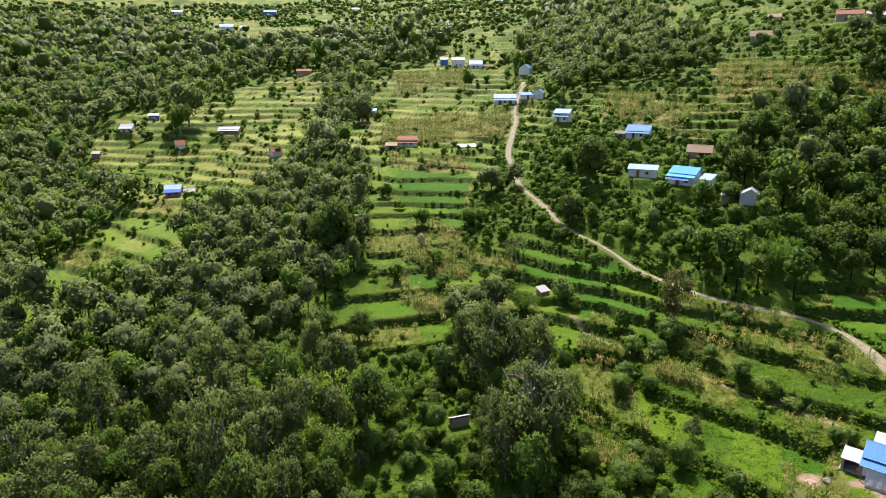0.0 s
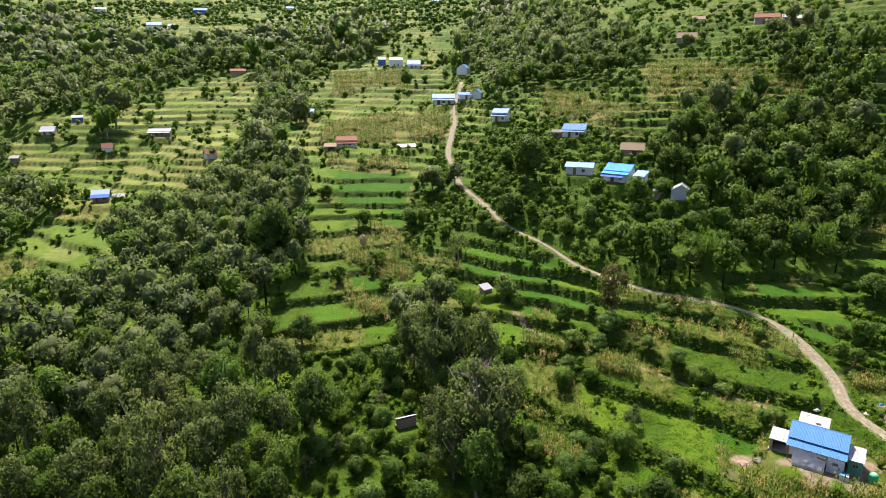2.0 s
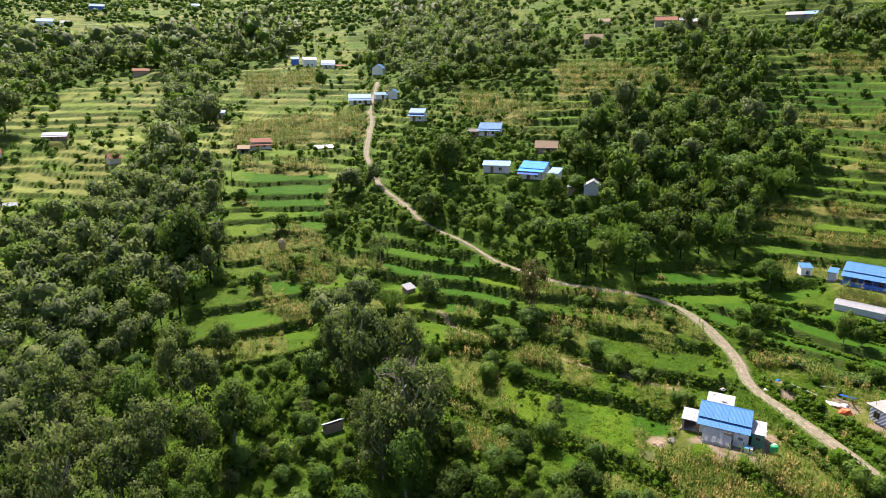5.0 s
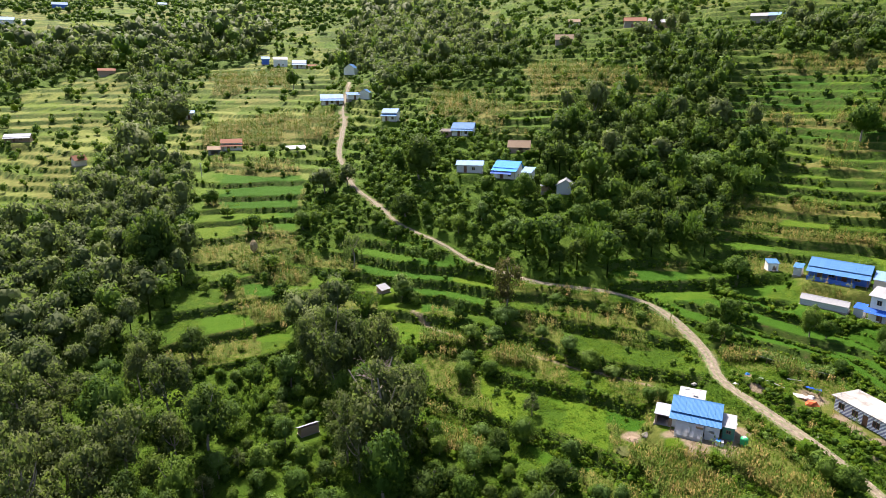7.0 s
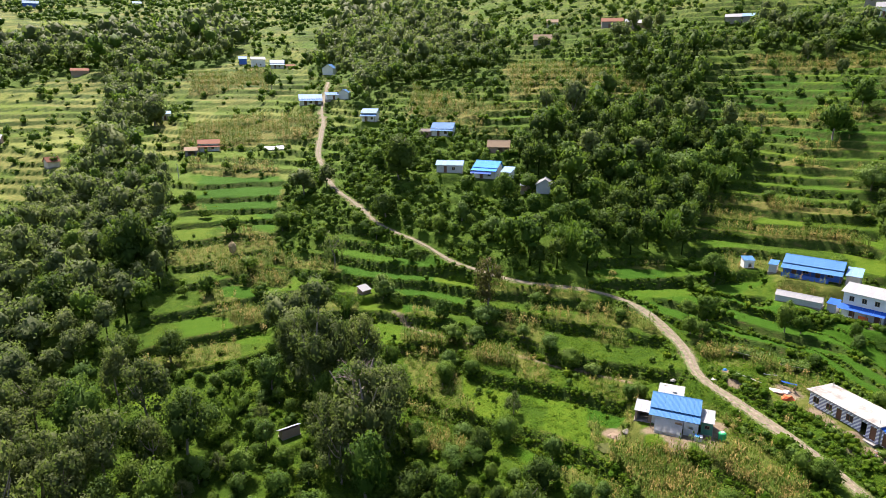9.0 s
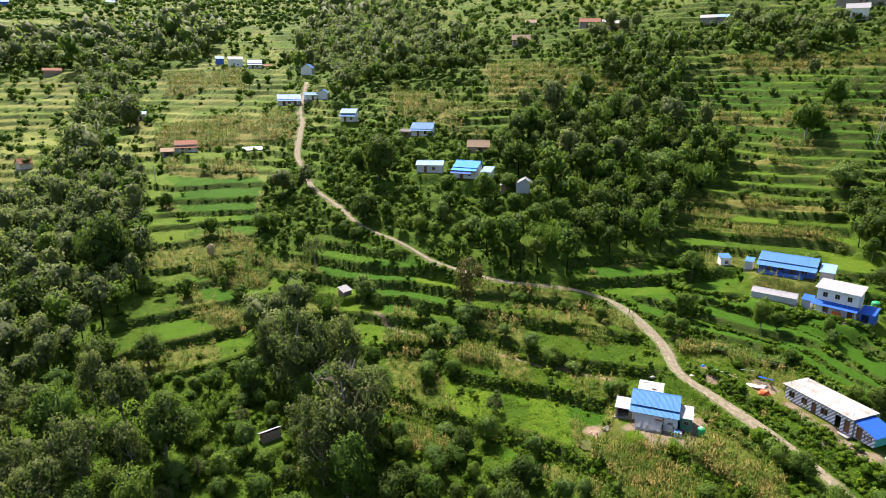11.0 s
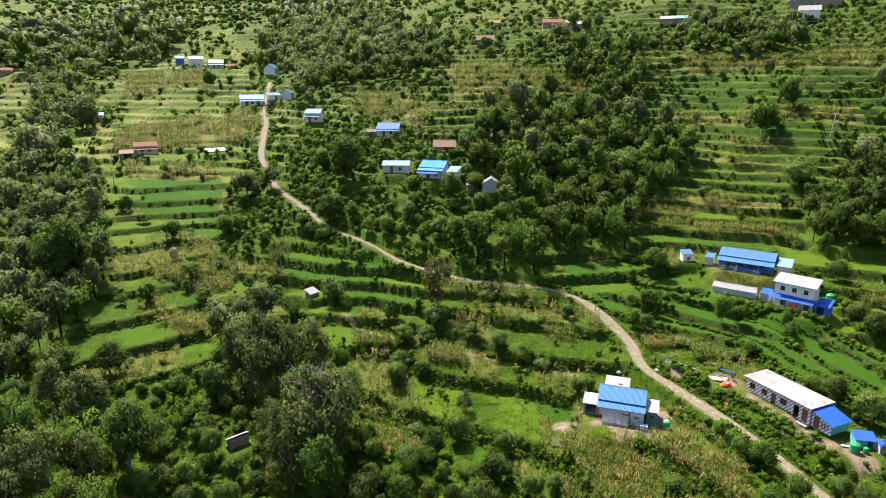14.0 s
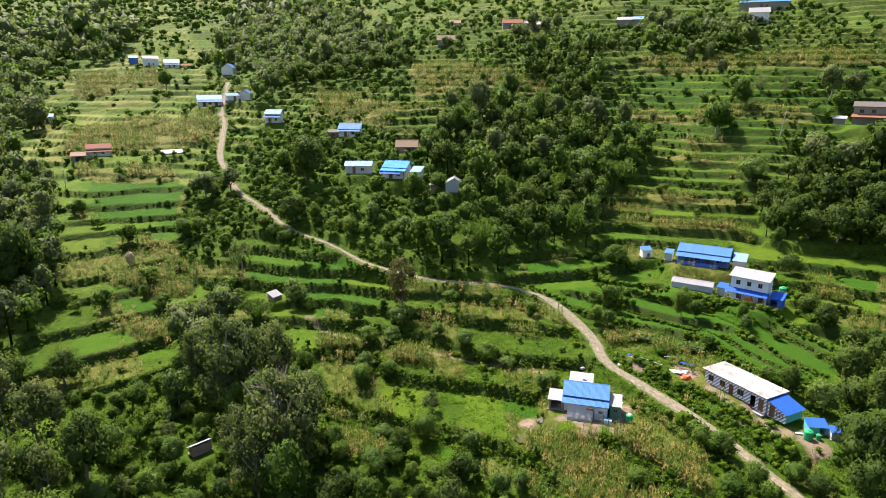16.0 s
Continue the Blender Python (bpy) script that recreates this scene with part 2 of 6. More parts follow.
def blur(a, n, axis, wrap):
    k = np.hanning(2 * n + 3)[1:-1]
    k /= k.sum()
    pad = [(0, 0), (0, 0)]
    pad[axis] = (n, n)
    b = np.pad(a, pad, mode="wrap" if wrap else "reflect", **({} if wrap else {"reflect_type": "odd"}))
    return np.apply_along_axis(lambda v: np.convolve(v, k, "valid"), axis, b)


LOG0, LOG1, NR = math.log(20), math.log(4000), 240
grid_r = np.exp(np.linspace(LOG0, LOG1, NR))
far_reach = np.append(REACH, 4000.0)
far_fall = np.hstack([FALL, FALL[:, -1:] + 260])
rows_r = np.array([np.interp(np.log(grid_r), np.log(far_reach), f) for f in far_fall])
grid_h = np.array([np.interp(np.arange(-45, 315), BEARINGS, rows_r[:, j]) for j in range(NR)]).T
grid_h = blur(blur(grid_h, 7, 0, True), 9, 1, False)


def hashed(i, j, seed):
    n = (i.astype(np.int64) * 374761393 + j.astype(np.int64) * 668265263 + seed * 974711) & 0xFFFFFFFF
    n = ((n ^ (n >> 13)) * 1274126177) & 0xFFFFFFFF
    return ((n ^ (n >> 16)) & 0xFFFFFF) / float(0xFFFFFF)


def vnoise(x, y, seed=0):
    i, j = np.floor(x), np.floor(y)
    u, v = x - i, y - j
    u, v = u * u * (3 - 2 * u), v * v * (3 - 2 * v)
    return ((hashed(i, j, seed) * (1 - u) + hashed(i + 1, j, seed) * u) * (1 - v)
            + (hashed(i, j + 1, seed) * (1 - u) + hashed(i + 1, j + 1, seed) * u) * v) * 2 - 1


def fbm(x, y, seed=0, octaves=3):
    return sum(vnoise(x * 2 ** k, y * 2 ** k, seed + k) * 0.5 ** k for k in range(octaves))


def smooth(a, b, x):
    t = np.clip((x - a) / (b - a), 0, 1)
    return t * t * (3 - 2 * t)


def slope_height(x, y):
    """The hillside before any terraces are cut."""
    r, az = np.hypot(x, y), np.degrees(np.arctan2(x, y))
    a = (az + 45) % 360
    q = np.clip((np.log(np.maximum(r, 20)) - LOG0) / (LOG1 - LOG0) * (NR - 1), 0, NR - 1.001)
    i, j = np.floor(a).astype(int) % 360, np.floor(q).astype(int)
    u, v = a - np.floor(a), q - j
    k = (i + 1) % 360
    h = (grid_h[i, j] * (1 - u) + grid_h[k, j] * u) * (1 - v) + (grid_h[i, j + 1] * (1 - u) + grid_h[k, j + 1] * u) * v
    flat = smooth(6, 42, r)
    h = h * flat - 62.0 * (1 - flat)
    return h + EYE + fbm(x / 38, y / 38, 3) * np.clip(r / 130, 0.6, 3.0) * 0.9
# ---- end of landform ----
# ---- what covers the slope, as outlines in plan ----
REGIONS = [
    ("woods", [(-102, 136), (-87, 146), (-74, 150), (-59, 127), (-65, 113), (-87, 108), (-112, 118)]),
    ("woods", [(-54, 63), (-84, 110), (-78, 125), (-77, 148), (-70, 163), (-85, 206), (-61, 196), (-59, 234), (-56, 262), (-43, 264), (-25, 209), (-23, 177), (-18, 154), (-23, 139), (-27, 126), (-29, 113), (-19, 105), (-12, 93), (-14, 83), (-9, 59)]),
    ("woods", [(-111, 127), (-419, 549), (-320, 649), (-151, 498), (-102, 533), (-64, 405), (-85, 371), (-96, 309), (-121, 302), (-156, 304), (-153, 262), (-133, 232), (-110, 234), (-96, 214), (-97, 188), (-101, 168), (-105, 150), (-99, 132)]),
    ("woods", [(-93, 534), (-34, 625), (8, 574), (-9, 441), (-46, 433), (-37, 292), (-44, 274), (-61, 310), (-63, 395)]),
    ("woods", [(74, 173), (95, 192), (114, 196), (134, 183), (155, 165), (142, 148), (123, 145), (107, 130), (89, 113), (72, 118), (59, 120), (56, 131), (74, 140), (75, 152)]),
    ("woods", [(30, 359), (55, 440), (90, 609), (126, 504), (116, 275), (98, 244), (82, 259), (63, 274), (47, 261), (40, 278)]),
    ("woods", [(152, 239), (191, 210), (212, 234), (236, 197), (215, 178), (202, 193), (181, 172), (165, 177), (139, 191), (135, 211)]),
    ("scrub", [(36, 233), (61, 227), (73, 194), (75, 173), (77, 149), (74, 125), (56, 126), (43, 141), (32, 159), (25, 179)]),
    ("woods", [(150, 115), (165, 116), (195, 93), (154, 69), (131, 85), (130, 95)]),
    ("woods", [(82, 49), (103, 59), (117, 58), (122, 48), (70, 23), (55, 30), (65, 38), (75, 41)]),
    ("woods", [(2, 129), (12, 134), (13, 116), (18, 104), (19, 90), (16, 76), (7, 77), (6, 92), (6, 108)]),
    ("scrub", [(-18, 113), (6, 117), (6, 83), (15, 63), (-13, 64)]),
    ("scrub", [(17, 91), (35, 78), (43, 63), (32, 51), (10, 67)]),
    ("scrub", [(73, 73), (73, 59), (73, 44), (59, 34), (66, 43), (69, 58), (70, 71)]),
    ("scrub", [(88, 70), (96, 61), (92, 53), (84, 51), (87, 57)]),
    ("scrub", [(98, 115), (103, 108), (103, 98), (94, 94), (87, 100)]),
    ("scrub", [(8, 203), (21, 203), (26, 175), (13, 159), (5, 160), (3, 187)]),
    ("corn", [(-33, 404), (12, 389), (13, 330), (-26, 350)]),
    ("corn", [(-25, 272), (4, 286), (28, 266), (25, 239), (-5, 245), (-25, 248)]),
    ("corn", [(69, 266), (83, 219), (77, 203), (56, 230)]),
    ("corn", [(109, 261), (125, 234), (144, 211), (135, 197), (121, 212), (93, 218)]),
    ("corn", [(-20, 233), (10, 218), (9, 211), (-19, 223)]),
    ("corn", [(-10, 175), (3, 172), (3, 167), (-8, 170)]),
    ("corn", [(-12, 158), (-3, 160), (8, 153), (5, 146), (-10, 152)]),
    ("corn", [(-3, 165), (7, 160), (10, 153), (-2, 161)]),
    ("corn", [(-16, 140), (-9, 139), (1, 135), (2, 128), (-4, 131), (-12, 137)]),
    ("corn", [(52, 124), (64, 116), (73, 108), (75, 98), (72, 95), (70, 105), (60, 115), (51, 122)]),
    ("corn", [(48, 118), (58, 111), (65, 103), (68, 97), (65, 97), (59, 106), (47, 113)]),
    ("corn", [(26, 119), (36, 113), (47, 105), (45, 98), (37, 105), (27, 113)]),
    ("corn", [(22, 102), (29, 98), (34, 92), (33, 88), (28, 92), (24, 97)]),
    ("corn", [(21, 92), (26, 90), (30, 82), (28, 79), (23, 86)]),
    ("corn", [(49, 73), (54, 69.5), (60, 65.3), (65, 63.5), (68, 59), (66, 53), (59, 47), (50, 44), (41, 60), (46, 68)]),
    ("corn", [(110, 138), (126, 128), (138, 116), (139, 105), (136, 105), (129, 117), (116, 130)]),
    ("corn", [(133, 140), (149, 121), (146, 118), (129, 136)]),
    ("corn", [(159, 155), (168, 133), (171, 127), (158, 149)]),
    ("corn", [(149, 152), (156, 142), (158, 134), (148, 148)]),
    ("corn", [(130, 86), (135, 83), (131, 74), (127, 76)]),
    ("corn", [(189, 210), (245, 147), (233, 139), (181, 201)]),
    ("corn", [(159, 184), (191, 132), (187, 129), (154, 178)]),
    ("corn", [(130, 87), (132, 80), (128, 67), (122, 63), (123, 71)]),
    ("corn", [(79, 93), (89, 82), (84, 78), (76, 89)]),
    ("rice", [(21, 161), (31, 155), (46, 133), (43, 122), (31, 127), (19, 148)]),
    ("rice", [(44, 93), (50, 91), (57, 80), (53, 77), (49, 83), (44, 89)]),
    ("rice", [(40, 97), (44, 95), (46, 92), (40, 91)]),
    ("rice", [(38, 85), (41, 80), (44, 73), (38, 75), (36, 83)]),
    ("rice", [(-11, 147), (-2, 147), (6, 142), (1, 140), (-7, 141)]),
    ("rice", [(86, 100), (97, 105), (102, 87), (113, 79), (110, 64), (104, 61), (102, 72), (89, 85)]),
    ("rice", [(75, 127), (111, 108), (94, 104), (72, 121)]),
    ("rice", [(154, 191), (185, 202), (239, 141), (195, 111), (174, 129), (147, 181)]),
    ("rice", [(-18, 218), (9, 213), (6, 173), (-14, 180)]),
    ("rice", [(142, 94), (152, 82), (136, 72), (136, 83)]),
    ("open", [(-118, 168), (-114, 190), (-112, 219), (-111, 234), (-96, 234), (-81, 201), (-80, 177), (-87, 163), (-91, 147), (-94, 133), (-100, 133)]),
    ("open", [(-171, 298), (-164, 337), (-135, 340), (-124, 369), (-105, 427), (-75, 417), (-64, 332), (-76, 301), (-72, 247), (-66, 232), (-73, 220), (-94, 227), (-112, 257), (-140, 257)]),
    ("open", [(-36, 441), (24, 427), (50, 326), (56, 295), (44, 287), (30, 267), (25, 233), (10, 202), (7, 167), (-16, 166), (-26, 219), (-29, 293), (-23, 314)]),
    ("open", [(173, 220), (203, 191), (251, 149), (190, 108), (168, 120), (157, 120), (136, 103), (98, 122), (124, 148), (153, 156), (147, 181)]),
    ("open", [(72, 127), (98, 122), (136, 103), (143, 93), (154, 83), (130, 68), (102, 59), (100, 66), (91, 77), (82, 96), (71, 115)]),
]
LANE = [(71, 30), (71.8, 46), (72.7, 54), (73, 60), (72.8, 66), (72.4, 73), (72, 82), (75, 90), (76, 99), (75, 107), (70, 114), (63, 119), (56, 124), (48, 133),
        (44, 138), (40, 148), (34, 158), (31, 165), (28, 178), (24, 191), (23, 206), (23, 222), (26, 239), (29, 255), (30, 268), (33, 285), (38, 310), (42, 338)]
# level yards: x, y, half width
YARDS = [(60.5, 73, 5.5), (64.8, 79.7, 2.5), (85, 62, 7), (84, 53, 5), (118.5, 103.5, 7), (108, 97, 4.5), (114.5, 87, 6), (110, 114, 2.5), (55.8, 174.5, 4), (64.5, 166, 5.5),
         (73, 179.5, 4), (76, 153, 3.5), (62.5, 203, 4.5), (45, 241, 4), (27, 281, 6), (39, 280, 5), (45, 353, 5), (9, 412, 6), (19.5, 394, 6), (-14, 243, 5), (-19, 240, 3),
         (8.5, 233.5, 4), (-34, 299, 4), (-98, 229, 6), (-99.5, 297, 5), (-149, 301, 4), (-118, 284, 3), (197, 117, 6), (166, 270, 7), (2.6, 95.5, 2.5), (23, 137, 2)]

# bare ground: slips of soil on the far slope, and a footpath between the plots
SLIPS = [(-190, 342, 5), (-183, 336, 3), (-23, 493, 5), (80.9, 66.5, 1.3), (80.8, 63.5, 1.3), (80.7, 60, 1.4), (80.7, 57, 1.8), (81.3, 53.5, 2.4), (83, 50, 2.6), (81.5, 72.5, 2.4),
         (51.5, 75.5, 1.6), (58, 69.8, 2.3), (62, 67.8, 2.3), (55.2, 72.6, 2.0), (66.3, 71, 1.8), (56.5, 73, 1.6), (60.5, 68.8, 1.5), (64.5, 67.8, 1.4), (67, 73, 1.6), (116, 101.5, 1.6), (112, 85, 1.6), (76, 79, 1.6), (77.5, 81.5, 1.4)]
FOOTPATH = [(27.7, 128), (32.4, 119), (37.5, 113), (45.6, 105.5), (53, 96.5), (62, 87)]


def spline(points, step):
    p = np.array(points, float)
    p = np.vstack([2 * p[0] - p[1], p, 2 * p[-1] - p[-2]])
    out = []
    for a, b, c, d in zip(p[:-3], p[1:-2], p[2:-1], p[3:]):
        n = max(2, int(np.hypot(*(c - b)) / step))
        t = np.linspace(0, 1, n, endpoint=False)[:, None]
        out.append(0.5 * (2 * b + (c - a) * t + (2 * a - 5 * b + 4 * c - d) * t * t + (3 * b - a - 3 * c + d) * t ** 3))
    return np.vstack(out + [p[-2:-1]])


lane_line = spline(LANE, 1.0)
lane_level = slope_height(lane_line[:, 0], lane_line[:, 1])
lane_level = np.convolve(np.pad(lane_level, 9, mode="edge"), np.ones(19) / 19, "valid")
yard_level = [float(slope_height(np.array([x]), np.array([y]))[0]) for x, y, w in YARDS]


def inside(poly, x, y):
    hit = np.zeros(x.shape, bool)
    for (x0, y0), (x1, y1) in zip(poly, poly[1:] + poly[:1]):
        if y0 != y1:
            hit ^= ((y0 > y) != (y1 > y)) & (x < (x1 - x0) * (y - y0) / (y1 - y0) + x0)
    return hit


def lane_near(x, y):
    """Distance to the lane's middle line, and its level there."""
    d, lev = np.full(x.shape, 99.0), np.zeros(x.shape)
    near = np.nonzero((x > 10) & (x < 90) & (y > 20) & (y < 350))[0]
    for part_ in np.array_split(near, max(1, len(near) // 20000)):
        if len(part_):
            q = np.hypot(x[part_, None] - lane_line[None, :, 0], y[part_, None] - lane_line[None, :, 1])
            k = q.argmin(1)
            d[part_], lev[part_] = q[np.arange(len(part_)), k], lane_level[k]
    return d, lev


STEP, BANK = 2.3, 1.5


def survey(x, y):
    """Height of the finished ground, its cover, the bank's share and a number for the plot, for arrays of places."""
    x, y = np.asarray(x, float).ravel(), np.asarray(y, float).ravel()
    r = np.hypot(x, y)
    cover = {k: np.zeros(x.shape) for k in ("woods", "scrub", "corn", "rice", "open")}
    wx, wy = x + vnoise(x / 7, y / 7, 21) * r / 90, y + vnoise(x / 7, y / 7, 22) * r / 90
    for kind_, poly in REGIONS:
        cover[kind_] = np.maximum(cover[kind_], inside(poly, wx, wy))
    for k in ("woods", "scrub"):
        cover[k] = cover[k] * (1 - np.maximum(cover["open"], cover["corn"]))
    wild = np.maximum(cover["woods"], 0.6 * cover["scrub"])
    h = slope_height(x, y)
    q = h / STEP + np.where(r > 135, 0.22, 0.35) * vnoise(x / 16, y / 16, 31)
    i = np.floor(q)
    f = q - i
    steep = np.hypot(slope_height(x + 2, y) - slope_height(x - 2, y), slope_height(x, y + 2) - slope_height(x, y - 2)) / 4
    tread = np.clip(1 - BANK * np.where(r > 150, 0.92, 1.0) * steep / STEP, 0.58, 0.88)
    bank_ = smooth(tread - 0.05, tread + 0.01, f) * (1 - smooth(0.97, 1.0, f))
    cut = np.where(f < tread, 0.08 * f / tread, 0.08 + 0.92 * smooth(tread, 1.0, f))
    q2 = h / (1.1 * STEP) + 0.3 * vnoise(x / 40, y / 40, 32)
    f2 = q2 - np.floor(q2)
    far_ = smooth(290, 340, r)
    bank_ = bank_ * (1 - far_) + far_ * smooth(0.62, 0.7, f2) * (1 - smooth(0.95, 1.0, f2))
    cut2 = np.where(f2 < 0.68, 0.08 * f2 / 0.68, 0.08 + 0.92 * smooth(0.68, 1.0, f2))
    i = np.where(far_ > 0.5, np.floor(q2) + 500, i)
    level = ((cut - f) * STEP * (1 - far_) + (cut2 - f2) * 1.1 * STEP * far_) * (1 - 0.8 * wild) * (1 - 0.55 * cover["corn"] * (r > 190)) * (1 - 0.35 * smooth(115, 150, y) * (x < 15))
    # the long rice strips below the farm run across the fall of the slope
    u = x + 0.8 * np.maximum(0, y - 82) + 0.9 * vnoise(x / 9, y / 9, 33)
    strip = smooth(90, 91.5, u) * (1 - smooth(114.5, 117, u)) * smooth(60, 63, y) * (1 - smooth(106, 110, y))
    q3 = np.interp(u, [80, 94.8, 98.4, 103.3, 112.2, 122], [0, 1, 1.5, 2, 3, 4])
    q3 = np.where((y < 80) & (u > 94.8) & (u < 103.3), 2 * q3 - 2, q3)
    f3 = q3 - np.floor(q3)
    lip = np.where((y < 80) & (u > 94.8) & (u < 103.3), 0.70, 0.80)
    cut3 = np.where(f3 < lip, 0.06 * f3 / lip, 0.06 + 0.94 * smooth(lip, 1.0, f3))
    level = level * (1 - strip) + (cut3 - f3) * np.where(lip < 0.75, 0.8, 1.5) * strip
    bank_ = bank_ * (1 - strip) + smooth(lip - 0.04, lip, f3) * (1 - smooth(0.97, 1.0, f3)) * strip
    i = np.where(strip > 0.5, np.floor(q3) + 900, i)
    h = h + level + (1 - 0.6 * strip) * 0.10 * fbm(x / 2.5, y / 2.5, 41) * np.clip(r / 130, 1, 2)
    for (yx, yy, w), lev in zip(YARDS, yard_level):
        d = np.hypot(x - yx, y - yy)
        k = 1 - smooth(w, w * 1.7, d)
        h = h * (1 - k) + lev * k
        bank_ *= 1 - k
    d, lev = lane_near(x, y)
    k = 1 - smooth(1.9, 3.6, d)
    h = h * (1 - k) + (lev - 0.16) * k
    along = np.floor(np.degrees(np.arctan2(x, y)) / np.where(r > 200, 3, 5) + 7 * hashed(i, i * 0, 5) + 0.5 * vnoise(x / 20, y / 20, 51))
    plot_ = hashed(i, along, 9)
    worn = 1 - smooth(0.6, 1.25, d + 0.6 * vnoise(x / 3, y / 3, 91))
    for yx, yy, w in SLIPS:
        worn = np.maximum(worn, 1 - smooth(w * 0.85, w * 1.15, np.hypot(x - yx, y - yy) + 1.4 * vnoise(x / 2.5, y / 2.5, 92)))
    for (ax, ay), (bx, by) in zip(FOOTPATH, FOOTPATH[1:]):
        t_ = np.clip(((x - ax) * (bx - ax) + (y - ay) * (by - ay)) / ((bx - ax) ** 2 + (by - ay) ** 2), 0, 1)
        worn = np.maximum(worn, 1 - smooth(0.15, 0.5, np.hypot(x - ax - t_ * (bx - ax), y - ay - t_ * (by - ay)) + 0.2 * vnoise(x, y, 93)))
    free = (cover["woods"] + cover["scrub"] + cover["corn"] + cover["rice"] == 0) & (k < 0.2)
    cover["rice"] = np.where(free & (plot_ > np.where(r < 125, 0.86, 0.66)) & (r > 50), 1.0, cover["rice"])
    cover["rice"] = np.where((strip > 0.5) & (cover["scrub"] + cover["woods"] + cover["corn"] == 0), 1.0, cover["rice"])
    plot_ = np.where(strip > 0.5, 0.25 + 0.3 * plot_, plot_)
    # The haze-pale crop colour gains share with distance from the viewpoint.
    cover["hazed_crop"] = np.where(free & (strip < 0.5), np.where(x < 15, smooth(120, 260, r), smooth(150, 330, r)) * np.where(x < 40, 0.95, 0.45) * (0.35 + 0.65 * (plot_ < 0.55)), 0.0)
    cover["sparse_corn"] = free & (strip < 0.5) & (plot_ < np.where((x < 15) & (y > 115), 0.34, 0.2)) & (r > 50)
    return {"h": h, "cover": cover, "bank": bank_ * (1 - wild), "plot": plot_, "lane": d, "worn": worn, "wild": wild, "r": r, "strip": strip}


def ground(x, y):
    return float(survey([x], [y])["h"][0])


def sheet_object(name, verts, tris, mat, attributes=(), smooth_faces=True, normals=None):
    """A triangle mesh from arrays, with named values for each corner point."""
    me = bpy.data.meshes.new(name)
    verts, tris = np.asarray(verts, np.float32), np.asarray(tris, np.int32)
    me.vertices.add(len(verts))
    me.vertices.foreach_set("co", verts.ravel())
    me.loops.add(tris.size)
    me.loops.foreach_set("vertex_index", tris.ravel())
    me.polygons.add(len(tris))
    me.polygons.foreach_set("loop_start", np.arange(0, tris.size, tris.shape[1], dtype=np.int32))
    for key, kind_, values in attributes:
        a = me.attributes.new(key, kind_, "POINT")
        a.data.foreach_set("color" if kind_ == "FLOAT_COLOR" else "value", np.asarray(values, np.float32).ravel())
    me.update(calc_edges=True)
    me.polygons.foreach_set("use_smooth", np.full(len(tris), smooth_faces))
    me.materials.append(mat)
    me.validate()
    if normals is not None:
        me.normals_split_custom_set_from_vertices(np.asarray(normals, np.float32))
    return new(name, me)


bearings = np.radians(np.concatenate([np.arange(-42, 66, 0.36), np.arange(66, 318, 4.0)]))
reach = np.concatenate([np.linspace(0.02, 58, 18, endpoint=False), np.exp(np.linspace(math.log(58), math.log(350), 560, endpoint=False)),
                        np.exp(np.linspace(math.log(350), math.log(1100), 150, endpoint=False)), np.exp(np.linspace(math.log(1100), math.log(4000), 14))])
gx, gy = np.outer(reach, np.sin(bearings)), np.outer(reach, np.cos(bearings))
sv = survey(gx, gy)
nr, nb = gx.shape
i0 = (np.arange(nr - 1)[:, None] * nb + np.arange(nb)[None, :]).ravel()
i1 = (np.arange(nr - 1)[:, None] * nb + (np.arange(nb)[None, :] + 1) % nb).ravel()
quads = np.stack([i0, i0 + nb, i1 + nb, i1], 1)
cv = sv["cover"]
colour = np.stack([cv["rice"], np.maximum(cv["corn"] * np.where(sv["r"] < 170, 0.5, 1.0), 0.6 * cv["sparse_corn"]), np.maximum(cv["woods"], 0.55 * cv["scrub"]), sv["bank"]], 1)
land = sheet_object("ground", np.stack([gx.ravel(), gy.ravel(), sv["h"]], 1), quads, GROUND,
                    [("cover", "FLOAT_COLOR", colour), ("plot", "FLOAT", sv["plot"]), ("worn", "FLOAT", sv["worn"]), ("hazed_crop", "FLOAT", cv["hazed_crop"])])
tagged(land, "terraced green hillside of rice plots, grass and banks", "hillside", kind="structure")

# The dirt lane, worn into two ruts.
side = np.gradient(lane_line, axis=0)
side = np.stack([side[:, 1], -side[:, 0]], 1) / np.hypot(side[:, 0], side[:, 1])[:, None]
cross = np.linspace(-1, 1, 13)
lane_r = np.hypot(lane_line[:, 0], lane_line[:, 1])
width = np.interp(lane_r, [84, 93, 105, 125, 140, 200, 262, 276, 340], [0.85, 1.0, 1.3, 1.15, 0.8, 0.7, 0.85, 0.5, 0.45]) + 0.3 * vnoise(np.arange(len(lane_line)) / 6.0, np.zeros(len(lane_line)), 61)
lv = lane_line[:, None, :] + side[:, None, :] * (cross[None, :, None] * width[:, None, None])
lz = lane_level[:, None] + 0.06 - 0.08 * np.exp(-((np.abs(cross) - 0.45) / 0.16) ** 2)[None, :] - 0.22 * np.clip(np.abs(cross) - 0.8, 0, 1)[None, :] / 0.2
lz = lz + 0.03 * vnoise(lv[..., 0] * 1.3, lv[..., 1] * 1.3, 63)
n0, n1 = lv.shape[:2]
j0 = (np.arange(n0 - 1)[:, None] * n1 + np.arange(n1 - 1)[None, :]).ravel()
lane = sheet_object("road", np.concatenate([lv, lz[..., None]], 2).reshape(-1, 3), np.stack([j0, j0 + 1, j0 + n1 + 1, j0 + n1], 1), TRACK,
                    [("across", "FLOAT", np.tile((cross + 1) / 2, n0))])
